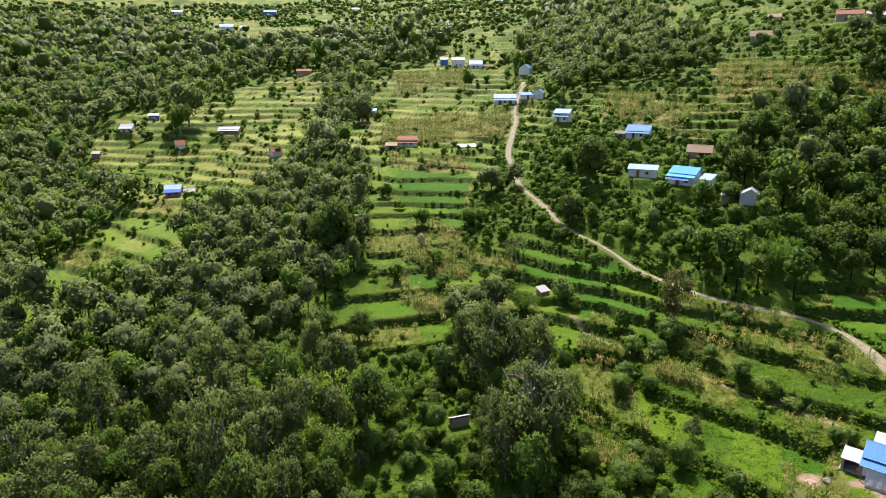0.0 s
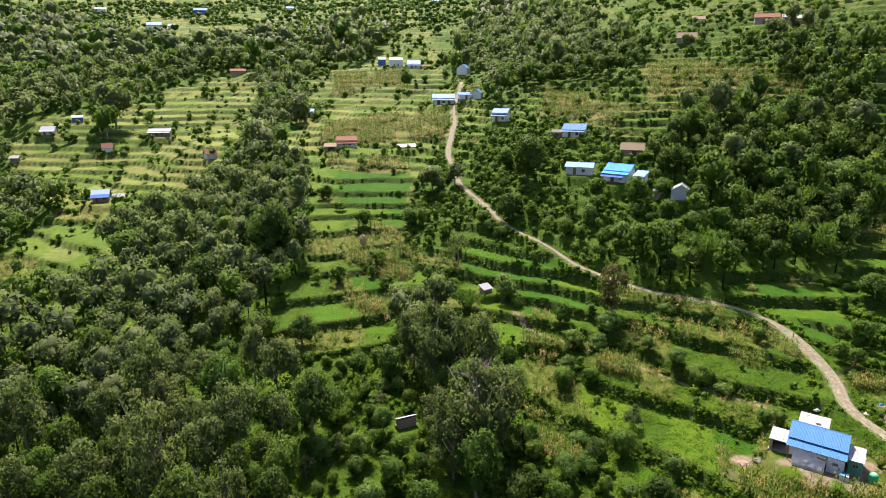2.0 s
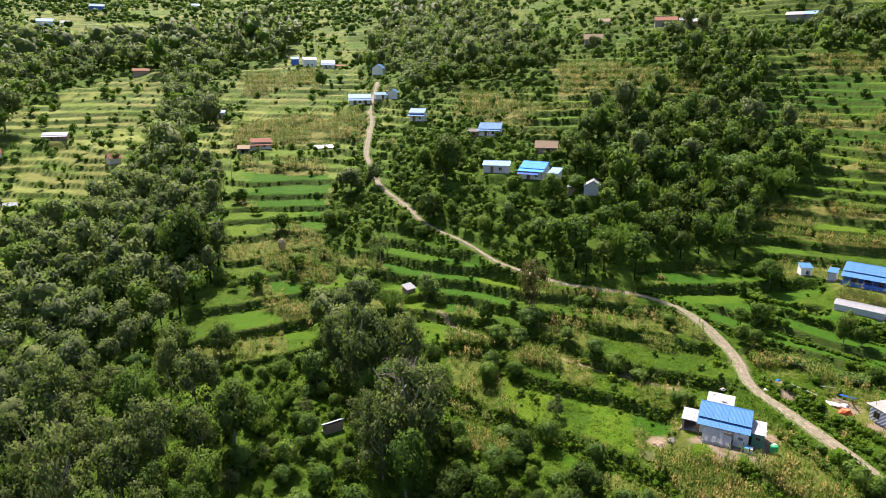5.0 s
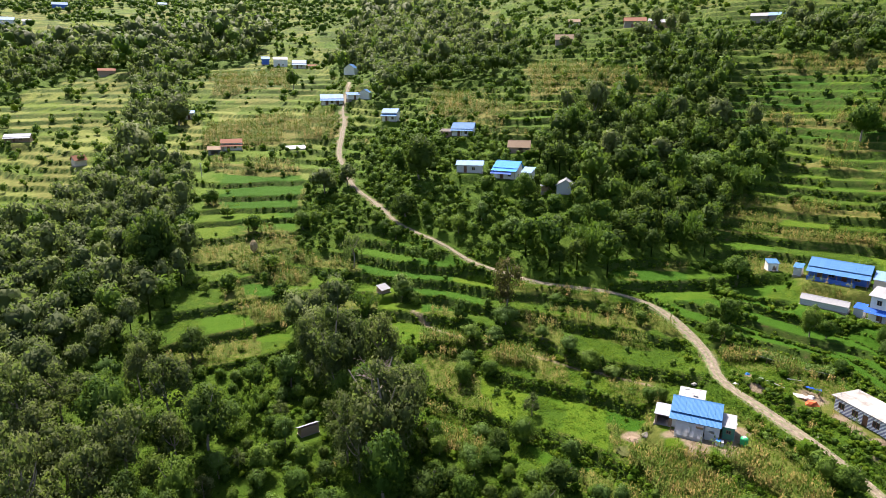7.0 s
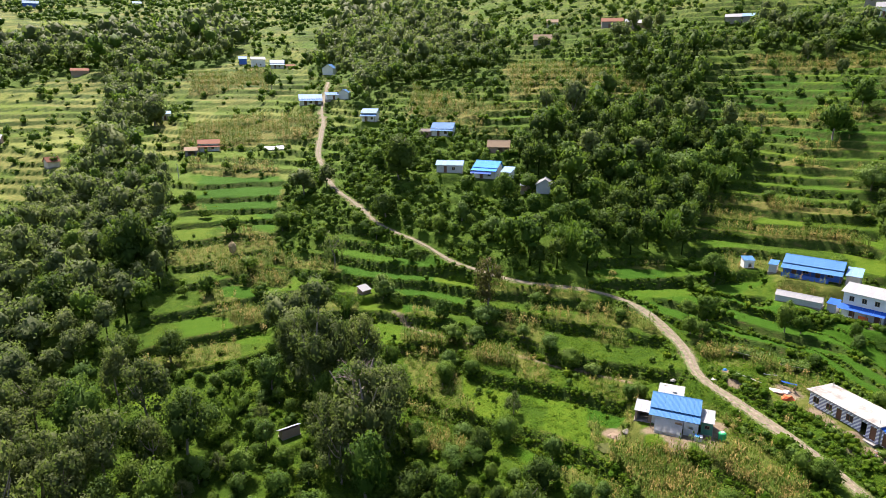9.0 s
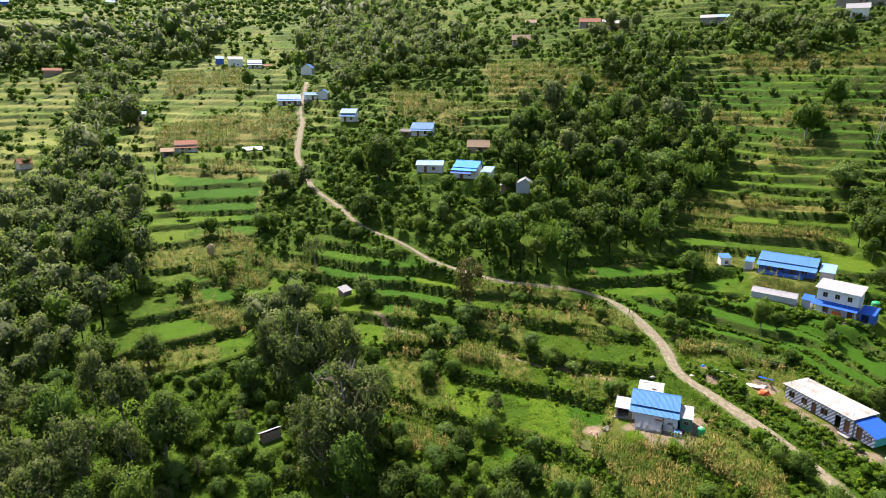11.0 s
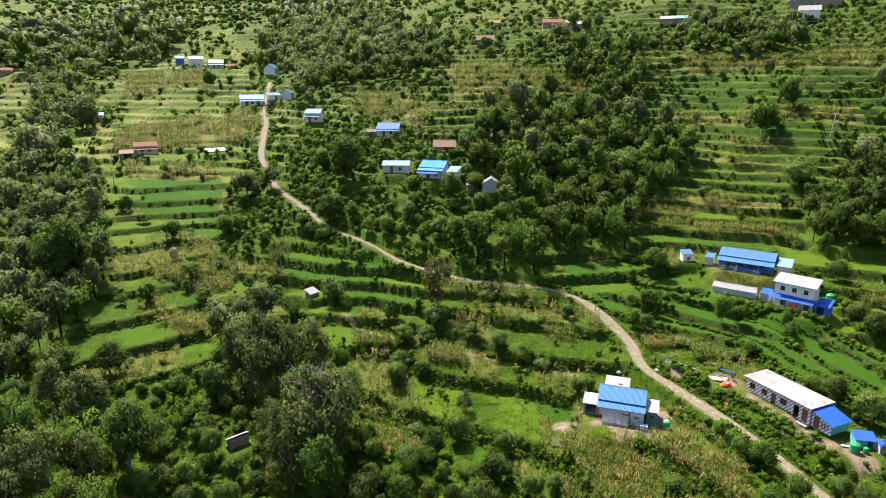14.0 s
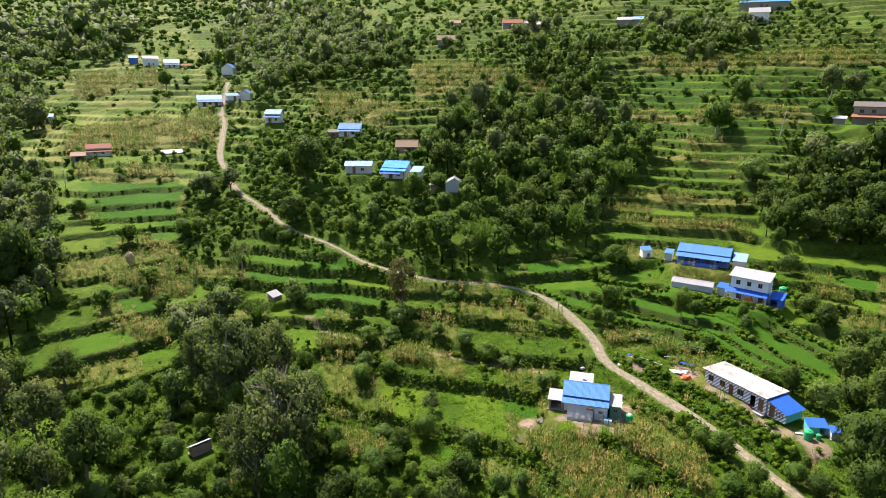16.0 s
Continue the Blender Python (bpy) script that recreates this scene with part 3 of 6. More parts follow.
tagged(lane, "narrow pale dirt lane with two worn ruts", "road", kind="structure")
# ---- plants: leaf cards on lumpy lobes, a few shapes of each kind ----
rng = np.random.default_rng(7)
ICO = {}
for level_ in (1, 2):
    bm = bmesh.new()
    bmesh.ops.create_icosphere(bm, subdivisions=level_, radius=1)
    ICO[level_] = (np.array([v.co[:] for v in bm.verts]), np.array([[v.index for v in f.verts] for f in bm.faces]))
    bm.free()


def joined(pieces):
    """One pair of arrays from many (points, triangles)."""
    vs, ts, n = [], [], 0
    for v, t in pieces:
        vs.append(v)
        ts.append(t + n)
        n += len(v)
    return np.vstack(vs), np.vstack(ts)


def cards(centres, outward, size, slim=0.5, droop=0.25):
    """Leaf sprays, each a pointed blade that faces outward, round the given centres."""
    n = len(centres)
    nrm = outward + rng.normal(0, 0.5, (n, 3))
    nrm /= np.linalg.norm(nrm, axis=1)[:, None] + 1e-9
    a = np.cross(nrm, rng.normal(0, 1, (n, 3)))
    a[:, 2] -= droop
    a /= np.linalg.norm(a, axis=1)[:, None] + 1e-9
    b = np.cross(nrm, a)
    s = size * rng.uniform(0.6, 1.4, (n, 1))
    v = np.stack([centres + a * s * 0.9, centres - a * s * 0.6 + b * s * slim, centres - a * s * 0.6 - b * s * slim], 1).reshape(-1, 3)
    return v, np.arange(3 * n).reshape(-1, 3), np.repeat(nrm, 3, 0)


def crown_shape(lobes, sub, leaves, size, tall=0.85, core=0.74, spread=0.55, slim=0.62, main=0.68, lift=0.0, round_=0.6):
    """A crown one metre in half width about the origin: points, triangles and rounded normals."""
    c = rng.normal(0, 1, (lobes, 3))
    c /= np.linalg.norm(c, axis=1)[:, None]
    c *= spread * rng.uniform(0.75, 1.15, (lobes, 1))
    if lift:
        c[:, :2] *= (1 - lift * c[:, 2:] / spread).clip(0.2, 1.5)
    c[0] = (0, 0, 0.1)
    rad = rng.uniform(0.28, 0.46, lobes)
    rad[0] = main
    if main < 0.5:
        rad *= 0.82
    pieces, nrm = [], []
    iv, it = ICO[sub]
    for k in range(lobes):
        bump_ = 1 + 0.28 * rng.normal(0, 1, (len(iv), 1)).clip(-1.2, 1.2)
        pieces.append((c[k] + iv * bump_ * rad[k] * core, it))
        nrm.append(iv + rng.normal(0, 0.25, iv.shape))
    pick = rng.choice(lobes, leaves, p=rad ** 2 / (rad ** 2).sum())
    d = rng.normal(0, 1, (leaves, 3))
    d[:, 2] += 0.35
    d /= np.linalg.norm(d, axis=1)[:, None]
    pos = c[pick] + d * rad[pick, None] * rng.uniform(0.72, 1.22, (leaves, 1))
    v, t, n = cards(pos, d, size, slim)
    pieces.append((v, t))
    nrm.append((1 - round_) * n + round_ * np.repeat(d, 3, 0))
    v, t = joined(pieces)
    v[:, 2] *= tall
    nrm = np.vstack(nrm)
    return v, t, nrm / (np.linalg.norm(nrm, axis=1)[:, None] + 1e-9)


def tube(points, radii, sides=6):
    pts = np.array(points, float)
    d = np.gradient(pts, axis=0)
    d /= np.linalg.norm(d, axis=1)[:, None]
    u = np.cross(d, [0.31, 0.95, 0.05])
    u /= np.linalg.norm(u, axis=1)[:, None]
    w = np.cross(d, u)
    a = np.arange(sides) / sides * 2 * math.pi
    v = pts[:, None] + (u[:, None] * np.cos(a)[None, :, None] + w[:, None] * np.sin(a)[None, :, None]) * np.array(radii)[:, None, None]
    i = (np.arange(len(pts) - 1)[:, None] * sides + np.arange(sides)[None]).ravel()
    j = (np.arange(len(pts) - 1)[:, None] * sides + (np.arange(sides)[None] + 1) % sides).ravel()
    return v.reshape(-1, 3), np.vstack([np.stack([i, j, j + sides], 1), np.stack([i, j + sides, i + sides], 1)])


def trunk_shape(limbs, sides=6):
    """A tapered trunk one metre high, with limbs that reach into the crown."""
    z = np.linspace(0, 1, 6)
    bend = np.cumsum(rng.normal(0, 0.02, (6, 2)), axis=0)
    stem = np.stack([bend[:, 0], bend[:, 1], z], 1)
    pieces = [tube(stem, 0.03 * (1 - 0.72 * z) + 0.004, sides)]
    for k in range(limbs):
        a, z0 = rng.uniform(0, 6.28), rng.uniform(0.4, 0.75)
        q = np.linspace(0, 1, 4)
        limb = stem[3] * 0 + np.stack([np.cos(a) * 0.32 * q, np.sin(a) * 0.32 * q, z0 + (0.05 + 0.30 * q) * q + 0.02], 1)
        pieces.append(tube(limb, 0.018 * (1 - 0.75 * q) + 0.002, 5))
    return joined(pieces)


def shared_mesh(name, shape, mat, smooth_faces=True):
    ob = sheet_object(name, shape[0], shape[1], mat, smooth_faces=smooth_faces, normals=shape[2] if len(shape) > 2 else None)
    me = ob.data
    bpy.data.objects.remove(ob)
    return me


def bare_shape():
    """Twiggy bare crown: thin branches that fork into finer twigs."""
    pieces = []
    q = np.linspace(0, 1, 4)[:, None]
    for k in range(26):
        d = rng.normal(0, 1, 3)
        d[2] = abs(d[2]) + 0.5
        d /= np.linalg.norm(d)
        p = d * q * rng.uniform(0.6, 1.0) + rng.normal(0, 0.05, (4, 3)) * q
        pieces.append(tube(p, 0.011 * (1 - 0.7 * q[:, 0]), 3))
        for j in range(9):
            w = d + rng.normal(0, 0.55, 3) + [0, 0, 0.2]
            w *= rng.uniform(0.15, 0.4) / np.linalg.norm(w)
            root_ = d * rng.uniform(0.35, 0.95) * np.linalg.norm(p[-1])
            pieces.append(tube(root_ + w * q + rng.normal(0, 0.02, (4, 3)) * q, 0.005 * (1 - 0.6 * q[:, 0]), 3))
    return joined(pieces)


RICH = {"dark": LEAF_OAK, "green": LEAF_GREEN, "pale": LEAF_PALE, "brown": LEAF_BROWN}
CROWNS = {k: [shared_mesh("crown", crown_shape(11, 1, 1750, 0.072, 0.95), m_) for _ in range(4)] for k, m_ in RICH.items()}
# Far crowns have fewer leaves, in the leaf colour paled for haze.
CROWNS["distant"] = [shared_mesh("crown", crown_shape(9, 1, 700, 0.105, 0.95), LEAF_HAZED) for _ in range(4)]
CROWNS["far_green"] = [shared_mesh("crown", crown_shape(9, 1, 700, 0.105, 0.95), LEAF_GREEN) for _ in range(4)]
CROWNS["alder"] = [shared_mesh("crown", crown_shape(20, 1, 2100, 0.060, 1.0, 0.45, 0.72, main=0.42, lift=0.35), LEAF_GREY) for _ in range(5)]
CROWNS["tall"] = [shared_mesh("crown", crown_shape(34, 1, 6000, 0.045, 0.92, 0.6, 0.78, main=0.48, lift=0.18), LEAF_GREY) for _ in range(3)]
CROWNS["brown"] = [shared_mesh("crown", crown_shape(10, 1, 1700, 0.06, 1.0, 0.35, 0.66), LEAF_BROWN)]
CROWNS["round"] = [shared_mesh("crown", crown_shape(7, 1, 2600, 0.075, 0.95, 0.8, 0.40, 0.4), LEAF_GREEN)]
CROWNS["sparse"] = [shared_mesh("crown", crown_shape(12, 1, 800, 0.065, 1.1, 0.2, 0.7, main=0.35), LEAF_GREY) for _ in range(2)]
TRUNKS = [shared_mesh("trunk", trunk_shape(4), BARK) for _ in range(3)]
TREE_WORDS = {
    "dark": ("dark green broad-leaved tree with a dense crown", "tree"), "green": ("leafy green tree beside the terraces", "tree"),
    "pale": ("small tree with pale green glossy leaves", "tree"), "brown": ("tree with thin brownish foliage beside the lane", "tree"),
    "distant": ("dark green broad-leaved tree on the far slope, paled for haze", "tree"), "far_green": ("green tree on the far terraces", "tree"),
    "alder": ("feathery grey-green tree with a slender pale trunk", "tree"),
    "tall": ("tall dense grey-green tree rising from the scrub", "tree"), "round": ("round bushy tree with upright leaves on a terrace", "tree"),
    "sparse": ("thin sparse tree with a bare pale trunk", "tree"),
}


def tree(kind_, x, y, height, half):
    z = ground(x, y)
    # Distant dark trees swap to the haze-paled leaf colour.
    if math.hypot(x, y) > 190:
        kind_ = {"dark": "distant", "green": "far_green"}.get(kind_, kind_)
    root = new("tree")
    root.matrix_world = pose(x, y, z - 0.1)
    deep = min(half * 1.3, height * 0.52) if kind_ not in ("tall", "brown", "alder") else height * (0.42 if kind_ == "alder" else 0.48)
    turn = rng.uniform(0, 6.28)
    c = new("crown", CROWNS[kind_][rng.integers(len(CROWNS[kind_]))])
    c.parent = root
    c.location, c.rotation_euler, c.scale = (0, 0, height - deep * 0.92), (0, 0, turn), (half, half * rng.uniform(0.88, 1.1), deep)
    t = new("trunk", TRUNKS[rng.integers(len(TRUNKS))])
    t.parent = root
    t.rotation_euler, t.scale = (0, 0, turn), (min(height * 0.8, half * 1.7), min(height * 0.8, half * 1.7), height * 0.85)
    label, cat = TREE_WORDS[kind_]
    return tagged(root, label, cat, group="trees of the hillside")


STANDING = []
STANDING.append(("tall", [(14, 87, 17.0, 6.4), (9, 105, 17.5, 5.6), (18.5, 94, 12.5, 4.2), (6.5, 113, 13.5, 4.4), (8, 131, 8.5, 3.5)]))
STANDING.append(("sparse", [(18, 151, 9.8, 3.5), (192, 153, 6.1, 2.5), (196, 146, 7.1, 2.4)]))
STANDING.append(("brown", [(47, 120, 11.5, 4.0)]))
STANDING.append(("dark", [(132, 273.5, 6.5, 3.6), (138.5, 274, 5.5, 3.0), (170.5, 262, 9.5, 3.8), (177, 261, 8.5, 3.4), (185, 263, 9.0, 3.6), (223, 240, 9.5, 4.0), (228, 236, 8.5, 3.6), (-36, 292, 8, 4.0)]))
STANDING.append(("round", [(36, 83, 5.3, 3.1)]))
STANDING.append(("pale", [(52.5, 100.5, 3.6, 2.0), (49.5, 106.5, 3.2, 1.8), (33.3, 105.4, 4.4, 2.2), (59, 81.8, 3.0, 1.6), (30, 86, 3.6, 2.0), (26, 80, 4.0, 2.2)]))
STANDING.append(("green", [(28, 162, 4.6, 2.6), (30, 157.5, 4.0, 2.4), (26.5, 167, 4.2, 2.5), (101.2, 93, 5.2, 1.9), (106.4, 82, 4.6, 1.7)]))
STANDING.append(("pale", [(45, 115, 4.8, 3.2), (57, 92, 2.6, 1.7), (27, 134, 5.7, 3.2), (-1, 94, 5.8, 2.0), (-11, 88, 4.7, 2.3), (-42, 105, 9.7, 5.2), (52, 152, 5.3, 2.8), (57, 143, 5.3, 3.0), (157, 124, 8.2, 4.9), (105, 80, 3.5, 1.5), (41, 76, 4.4, 1.8), (40, 65, 3.8, 1.8), (41, 111, 3.9, 2.5)]))
STANDING.append(("green", [(32, 102, 4.4, 2.4), (37, 102, 3.3, 2.0), (54, 96, 4.3, 2.9), (60, 82, 2.9, 1.8), (114, 178, 12.3, 4.8), (124, 185, 11.2, 4.1), (-20, 81, 6.2, 2.5), (7, 173, 5.5, 3.6), (45, 150, 4.9, 2.8), (38, 194, 6.5, 3.5), (69, 144, 6.7, 3.0), (72, 155, 5.8, 3.2), (73, 138, 6.2, 3.5), (65, 155, 7.8, 3.5), (13, 333, 10.1, 3.6), (-123, 298, 15.3, 6.6), (-18, 194, 4.8, 2.7), (151, 257, 6.4, 3.3), (167, 147, 11.4, 4.7), (182, 152, 9.2, 4.2), (138, 99, 6.3, 1.8), (97, 89, 5.9, 2.2)]))
STANDING.append(("green", [(93, 78, 2.7, 1.6), (69.6, 54, 4.2, 2.4), (87, 99, 5.8, 3.0), (80, 95, 4.0, 2.1), (100, 113, 5.6, 3.7), (100, 88, 4.2, 1.8), (120, 63, 5.4, 3.2), (136, 137, 3.9, 2.2), (121, 183, 10.1, 4.8), (123, 155, 9.1, 6.1), (156, 114, 5.8, 3.9), (35, 71, 4.3, 2.1), (29, 79, 3.5, 2.2), (22, 87, 4.9, 2.0), (23, 109, 5.9, 2.1), (31, 101, 4.5, 2.2), (56, 56, 3.5, 2.3), (58, 82, 2.9, 1.7), (54, 97, 2.7, 1.6), (74, 46, 2.9, 1.9), (64, 47, 3.3, 2.2)]))
STANDING.append(("dark", [(101, 186, 15.3, 4.8), (95, 192, 11.6, 3.8), (97, 292, 16.3, 5.0), (-17, 119, 7.0, 3.5), (-26, 121, 8.1, 4.1), (-45, 236, 17.8, 9.6), (-54, 112, 11.7, 5.3), (-40, 139, 11.5, 6.0), (-28, 152, 17.1, 6.4), (15, 192, 8.6, 5.2), (22, 193, 7.3, 3.5), (42, 181, 13.7, 6.6), (34, 164, 8.1, 4.5), (-37, 291, 14.8, 7.7), (-124, 311, 21.3, 9.6), (82, 347, 14.7, 6.0), (71, 410, 17.1, 10.5), (104, 478, 18.3, 12.2), (78, 443, 16.5, 9.5), (160, 255, 9.0, 6.0), (203, 135, 11.2, 4.4), (210, 132, 9.0, 4.1)]))
STANDING.append(("dark", [(131, 90, 5.1, 3.0), (203, 195, 7.2, 3.4), (205, 188, 8.4, 2.9), (196, 173, 6.2, 2.5), (87, 46, 6.3, 3.8), (119, 73, 5.5, 2.8), (117.5, 66, 5.0, 3.0), (122, 78.5, 5.0, 2.6), (116, 60, 5.5, 3.1), (96, 52, 6.5, 3.4), (92, 46, 6, 3.2), (142, 179, 12.3, 5.9), (147, 168, 13.9, 4.3), (159, 167, 7.2, 1.7), (131, 184, 9.5, 3.5), (112, 182, 7.1, 4.2), (96, 164, 11.0, 5.9), (112, 163, 9.6, 6.1), (103, 139, 6.9, 4.3), (146, 97, 7.3, 4.9), (149, 92, 9.9, 4.8), (160, 91, 11.5, 5.6), (170, 115, 10.5, 4.8), (173, 107, 10.1, 5.4), (185, 106, 8.9, 4.7), (23, 77, 4.2, 2.3), (75, 43, 3.6, 2.2)]))
CLUMPS = [(70, 127, 7.2, 4.8), (59, 134, 4.4, 2.5), (92, 145, 7.0, 4.7), (101, 154, 6.3, 4.2), (-6, 101, 4.5, 3.0), (95, 160, 6.6, 4.3), (154, 92, 6.2, 4.2), (156, 88, 5.4, 3.4), (72, 130, 6.2, 4.1), (96, 129, 7.7, 5.1), (127, 147, 7.6, 5.1), (104, 146, 6.6, 4.0), (18, 132, 4.7, 3.2), (-9, 96, 3.6, 2.4)]


taken = []
for kind_, rows in STANDING:
    for x, y, height, half in rows:
        tree(kind_, x, y, height, half)
        taken.append((x, y, half))
taken = np.array(taken + [(x, y, half * 1.2) for x, y, height, half in CLUMPS])

# The bare tree that stands before the tall one.
bare = new("bare_tree")
bare.matrix_world = pose(13.5, 90, ground(13.5, 90))
for nm, shape, mat, sc, dz in (("trunk", trunk_shape(5), BARK, 14.0, 0), ("crown", bare_shape(), BARE, 4.2, 12.2)):
    ob = sheet_object(nm, shape[0], shape[1], mat)
    ob.parent = bare
    ob.location, ob.scale = (0, 0, dz), (sc, sc, sc)
tagged(bare, "half-bare tree with greyish brown twigs", "tree")

# Bamboo: arching culms with hanging leaves.


def bamboo_shape(culms=26, per=34):
    pieces, leaves, ways = [], [], []
    for k in range(culms):
        a = rng.uniform(0, 6.28)
        out, up = rng.uniform(0.45, 1.0), rng.uniform(0.7, 1.15)
        q = np.linspace(0, 1, 7)
        rr, zz = 0.10 + out * q ** 2.0, up * (1.55 * q - 0.75 * q ** 2.6)
        p = np.stack([np.cos(a) * rr, np.sin(a) * rr, zz], 1)
        pieces.append(tube(p, 0.012 * (1 - 0.8 * q) + 0.002, 4))
        s = rng.uniform(0.3, 1.0, per)
        base = np.stack([np.interp(s, q, p[:, i]) for i in range(3)], 1)
        leaves.append(base + rng.normal(0, 0.045, (per, 3)) - [0, 0, 0.03])
        ways.append(np.tile([math.cos(a) * 0.5, math.sin(a) * 0.5, 0.6], (per, 1)))
    pieces.append(cards(np.vstack(leaves), np.vstack(ways), 0.13, 0.24, 0.8)[:2])
    return joined(pieces)


BAMBOO = [shared_mesh("culms", bamboo_shape(), LEAF_BAMBOO) for _ in range(3)]
for x, y, height, half in CLUMPS:
    root = new("bamboo_clump", BAMBOO[rng.integers(3)])
    root.matrix_world = pose(x, y, ground(x, y) - 0.1, 0, 0, rng.uniform(0, 360)) @ Matrix.Diagonal((half * 1.2, half * 1.2, height * 1.15, 1))
    tagged(root, "arching bright green bamboo clump", "bamboo", group="bamboo clumps")


def scatter(n, r0, r1, b0=-40, b1=64):
    """Even random places in a sector of the plan."""
    r = np.sqrt(rng.uniform(r0 * r0, r1 * r1, n))
    a = np.radians(rng.uniform(b0, b1, n))
    return r * np.sin(a), r * np.cos(a)


def spaced(x, y, gap):
    """The places of a list that keep their gap to those before them."""
    cells, keep = {}, []
    for k in range(len(x)):
        g = gap[k]
        i, j = int(x[k] // 4), int(y[k] // 4)
        n = int(g // 4) + 1
        if all((x[k] - x[q]) ** 2 + (y[k] - y[q]) ** 2 > g * g for a in range(i - n, i + n + 1) for b in range(j - n, j + n + 1) for q in cells.get((a, b), ())):
            cells.setdefault((i, j), []).append(k)
            keep.append(k)
    return np.array(keep)


# plan outlines of the near buildings: x, y, bearing of the long side, length, depth
FOOTPRINTS = [(60.2, 72.4, -41, 12.0, 10.5), (62.9, 77.6, -41, 4.2, 4.4), (85.3, 61.5, -88, 17, 6.8), (86.5, 51, -34, 5, 5), (119, 104, -55, 15, 8.5), (108.2, 97, -57, 9.5, 3.6),
              (115.2, 87.2, -66, 11, 8), (110, 114.2, -20, 3.2, 3.2), (60.9, 68.1, 0, 2.6, 3), (64.5, 67.0, 0, 3, 3.4), (83.6, 50.2, -34, 4.5, 3.5), (80.3, 72, -30, 4.5, 4)]


def clear_of(x, y, margin=1.0):
    """Places outside the buildings."""
    ok = np.ones(len(x), bool)
    for bx, by, ang, ln, dp in FOOTPRINTS:
        c, s_ = math.cos(radians(ang)), math.sin(radians(ang))
        u, v = (x - bx) * c + (y - by) * s_, -(x - bx) * s_ + (y - by) * c
        ok &= (np.abs(u) > ln / 2 + margin) | (np.abs(v) > dp / 2 + margin)
    for yx, yy, w in YARDS[8:]:
        ok &= np.hypot(x - yx, y - yy) > w * 0.9 + margin
    return ok


def planted(name, shapes, x, y, z, scale, mat, words, category, stretch=None):
    """Many plants of a kind joined in one mesh."""
    vs, ts, ns, tint, n = [], [], [], [], 0
    which = rng.integers(0, len(shapes), len(x))
    for k, (sv_, st_, *sn_) in enumerate(shapes):
        idx = np.nonzero(which == k)[0]
        if not len(idx):
            continue
        a = rng.uniform(0, 6.28, len(idx))
        ca, sa, sc = np.cos(a)[:, None], np.sin(a)[:, None], scale[idx][:, None]
        hz = sc if stretch is None else stretch[idx][:, None]
        p = np.stack([(sv_[None, :, 0] * ca - sv_[None, :, 1] * sa) * sc + x[idx][:, None], (sv_[None, :, 0] * sa + sv_[None, :, 1] * ca) * sc + y[idx][:, None],
                      sv_[None, :, 2] * hz + z[idx][:, None]], 2).reshape(-1, 3)
        t = (st_[None] + (np.arange(len(idx)) * len(sv_))[:, None, None]).reshape(-1, 3) + n
        vs.append(p)
        ts.append(t)
        if sn_:
            q = sn_[0]
            ns.append(np.stack([q[None, :, 0] * ca - q[None, :, 1] * sa, q[None, :, 0] * sa + q[None, :, 1] * ca, np.tile(q[:, 2], (len(idx), 1))], 2).reshape(-1, 3))
        tint.append(np.repeat(rng.uniform(0, 1, len(idx)), len(sv_)))
        n += len(p)
    ob = sheet_object(name, np.vstack(vs), np.vstack(ts), mat, [("tint", "FLOAT", np.concatenate(tint))], normals=np.vstack(ns) if ns else None)
    return tagged(ob, words, category, kind="stuff")


# Trees of the woods, the scrub and the upper slopes.
x, y = scatter(60000, 58, 330)
xf, yf = scatter(70000, 330, 860)
x, y = np.concatenate([x, xf]), np.concatenate([y, yf])
st = survey(x, y)
r = st["r"]
patch = fbm(x / 34, y / 34, 71) + np.where(r > 330, 0.22, 0) + np.where((r > 215) & (x > 30), 0.05, 0)
dense = st["cover"]["woods"] > 0.5
scrubby = st["cover"]["scrub"] > 0.5
plots_ = (st["cover"]["corn"] > 0.5)
open_ = ~dense & ~scrubby & ~plots_ & (patch > np.where(r > 290, 0.18, 0.42)) & (r > 235) & (st["cover"]["open"] < 0.5) & (rng.uniform(0, 1, len(x)) < np.where(r > 290, 0.5, 0.25))
lone = ~dense & ~scrubby & ((r > 120) | (x < 40)) & (rng.uniform(0, 1, len(x)) < np.where(r > 150, 0.008, 0.010) * np.where(st["cover"]["open"] > 0.5, np.where(x < -50, 2.5, 0.5), 1) * np.where((x > 100) & (r > 225), 3.5, 1))
ok = (dense | scrubby | open_ | lone) & (st["lane"] > 3.5) & clear_of(x, y, 2.5)
for bx, by, w in YARDS[8:18]:
    near_ = np.hypot(bx, by)
    along_ = np.clip((x * bx + y * by) / near_, near_ - 12, near_)
    ok &= np.hypot(x - bx / near_ * along_, y - by / near_ * along_) > w * 0.9
ok &= np.hypot(x - np.clip(x, 77, 86.5), y - (46 + (np.clip(x, 77, 86.5) - 77) * 0.53)) > 4.2
for tx, ty, th in taken:
    ok &= np.hypot(x - tx, y - ty) > th * 0.9
x, y, r, dense, scrubby, z = x[ok], y[ok], r[ok], dense[ok], scrubby[ok], st["h"][ok]
size = np.where(dense, rng.uniform(2.3, 4.3, len(x)) + (rng.uniform(0, 1, len(x)) < 0.14) * rng.uniform(0.8, 2.4, len(x)), rng.uniform(1.2, 3.2, len(x))) * np.clip(r / 300, 1, 1.35) * np.where(dense & (r < 170) & (x < 25), 1.2, 1.0)
size = np.minimum(size, np.where(r < 140, 4.6, 9.0))
keep = spaced(x, y, size * np.where(dense, np.where(r < 170, 1.3, 1.1), 1.9))
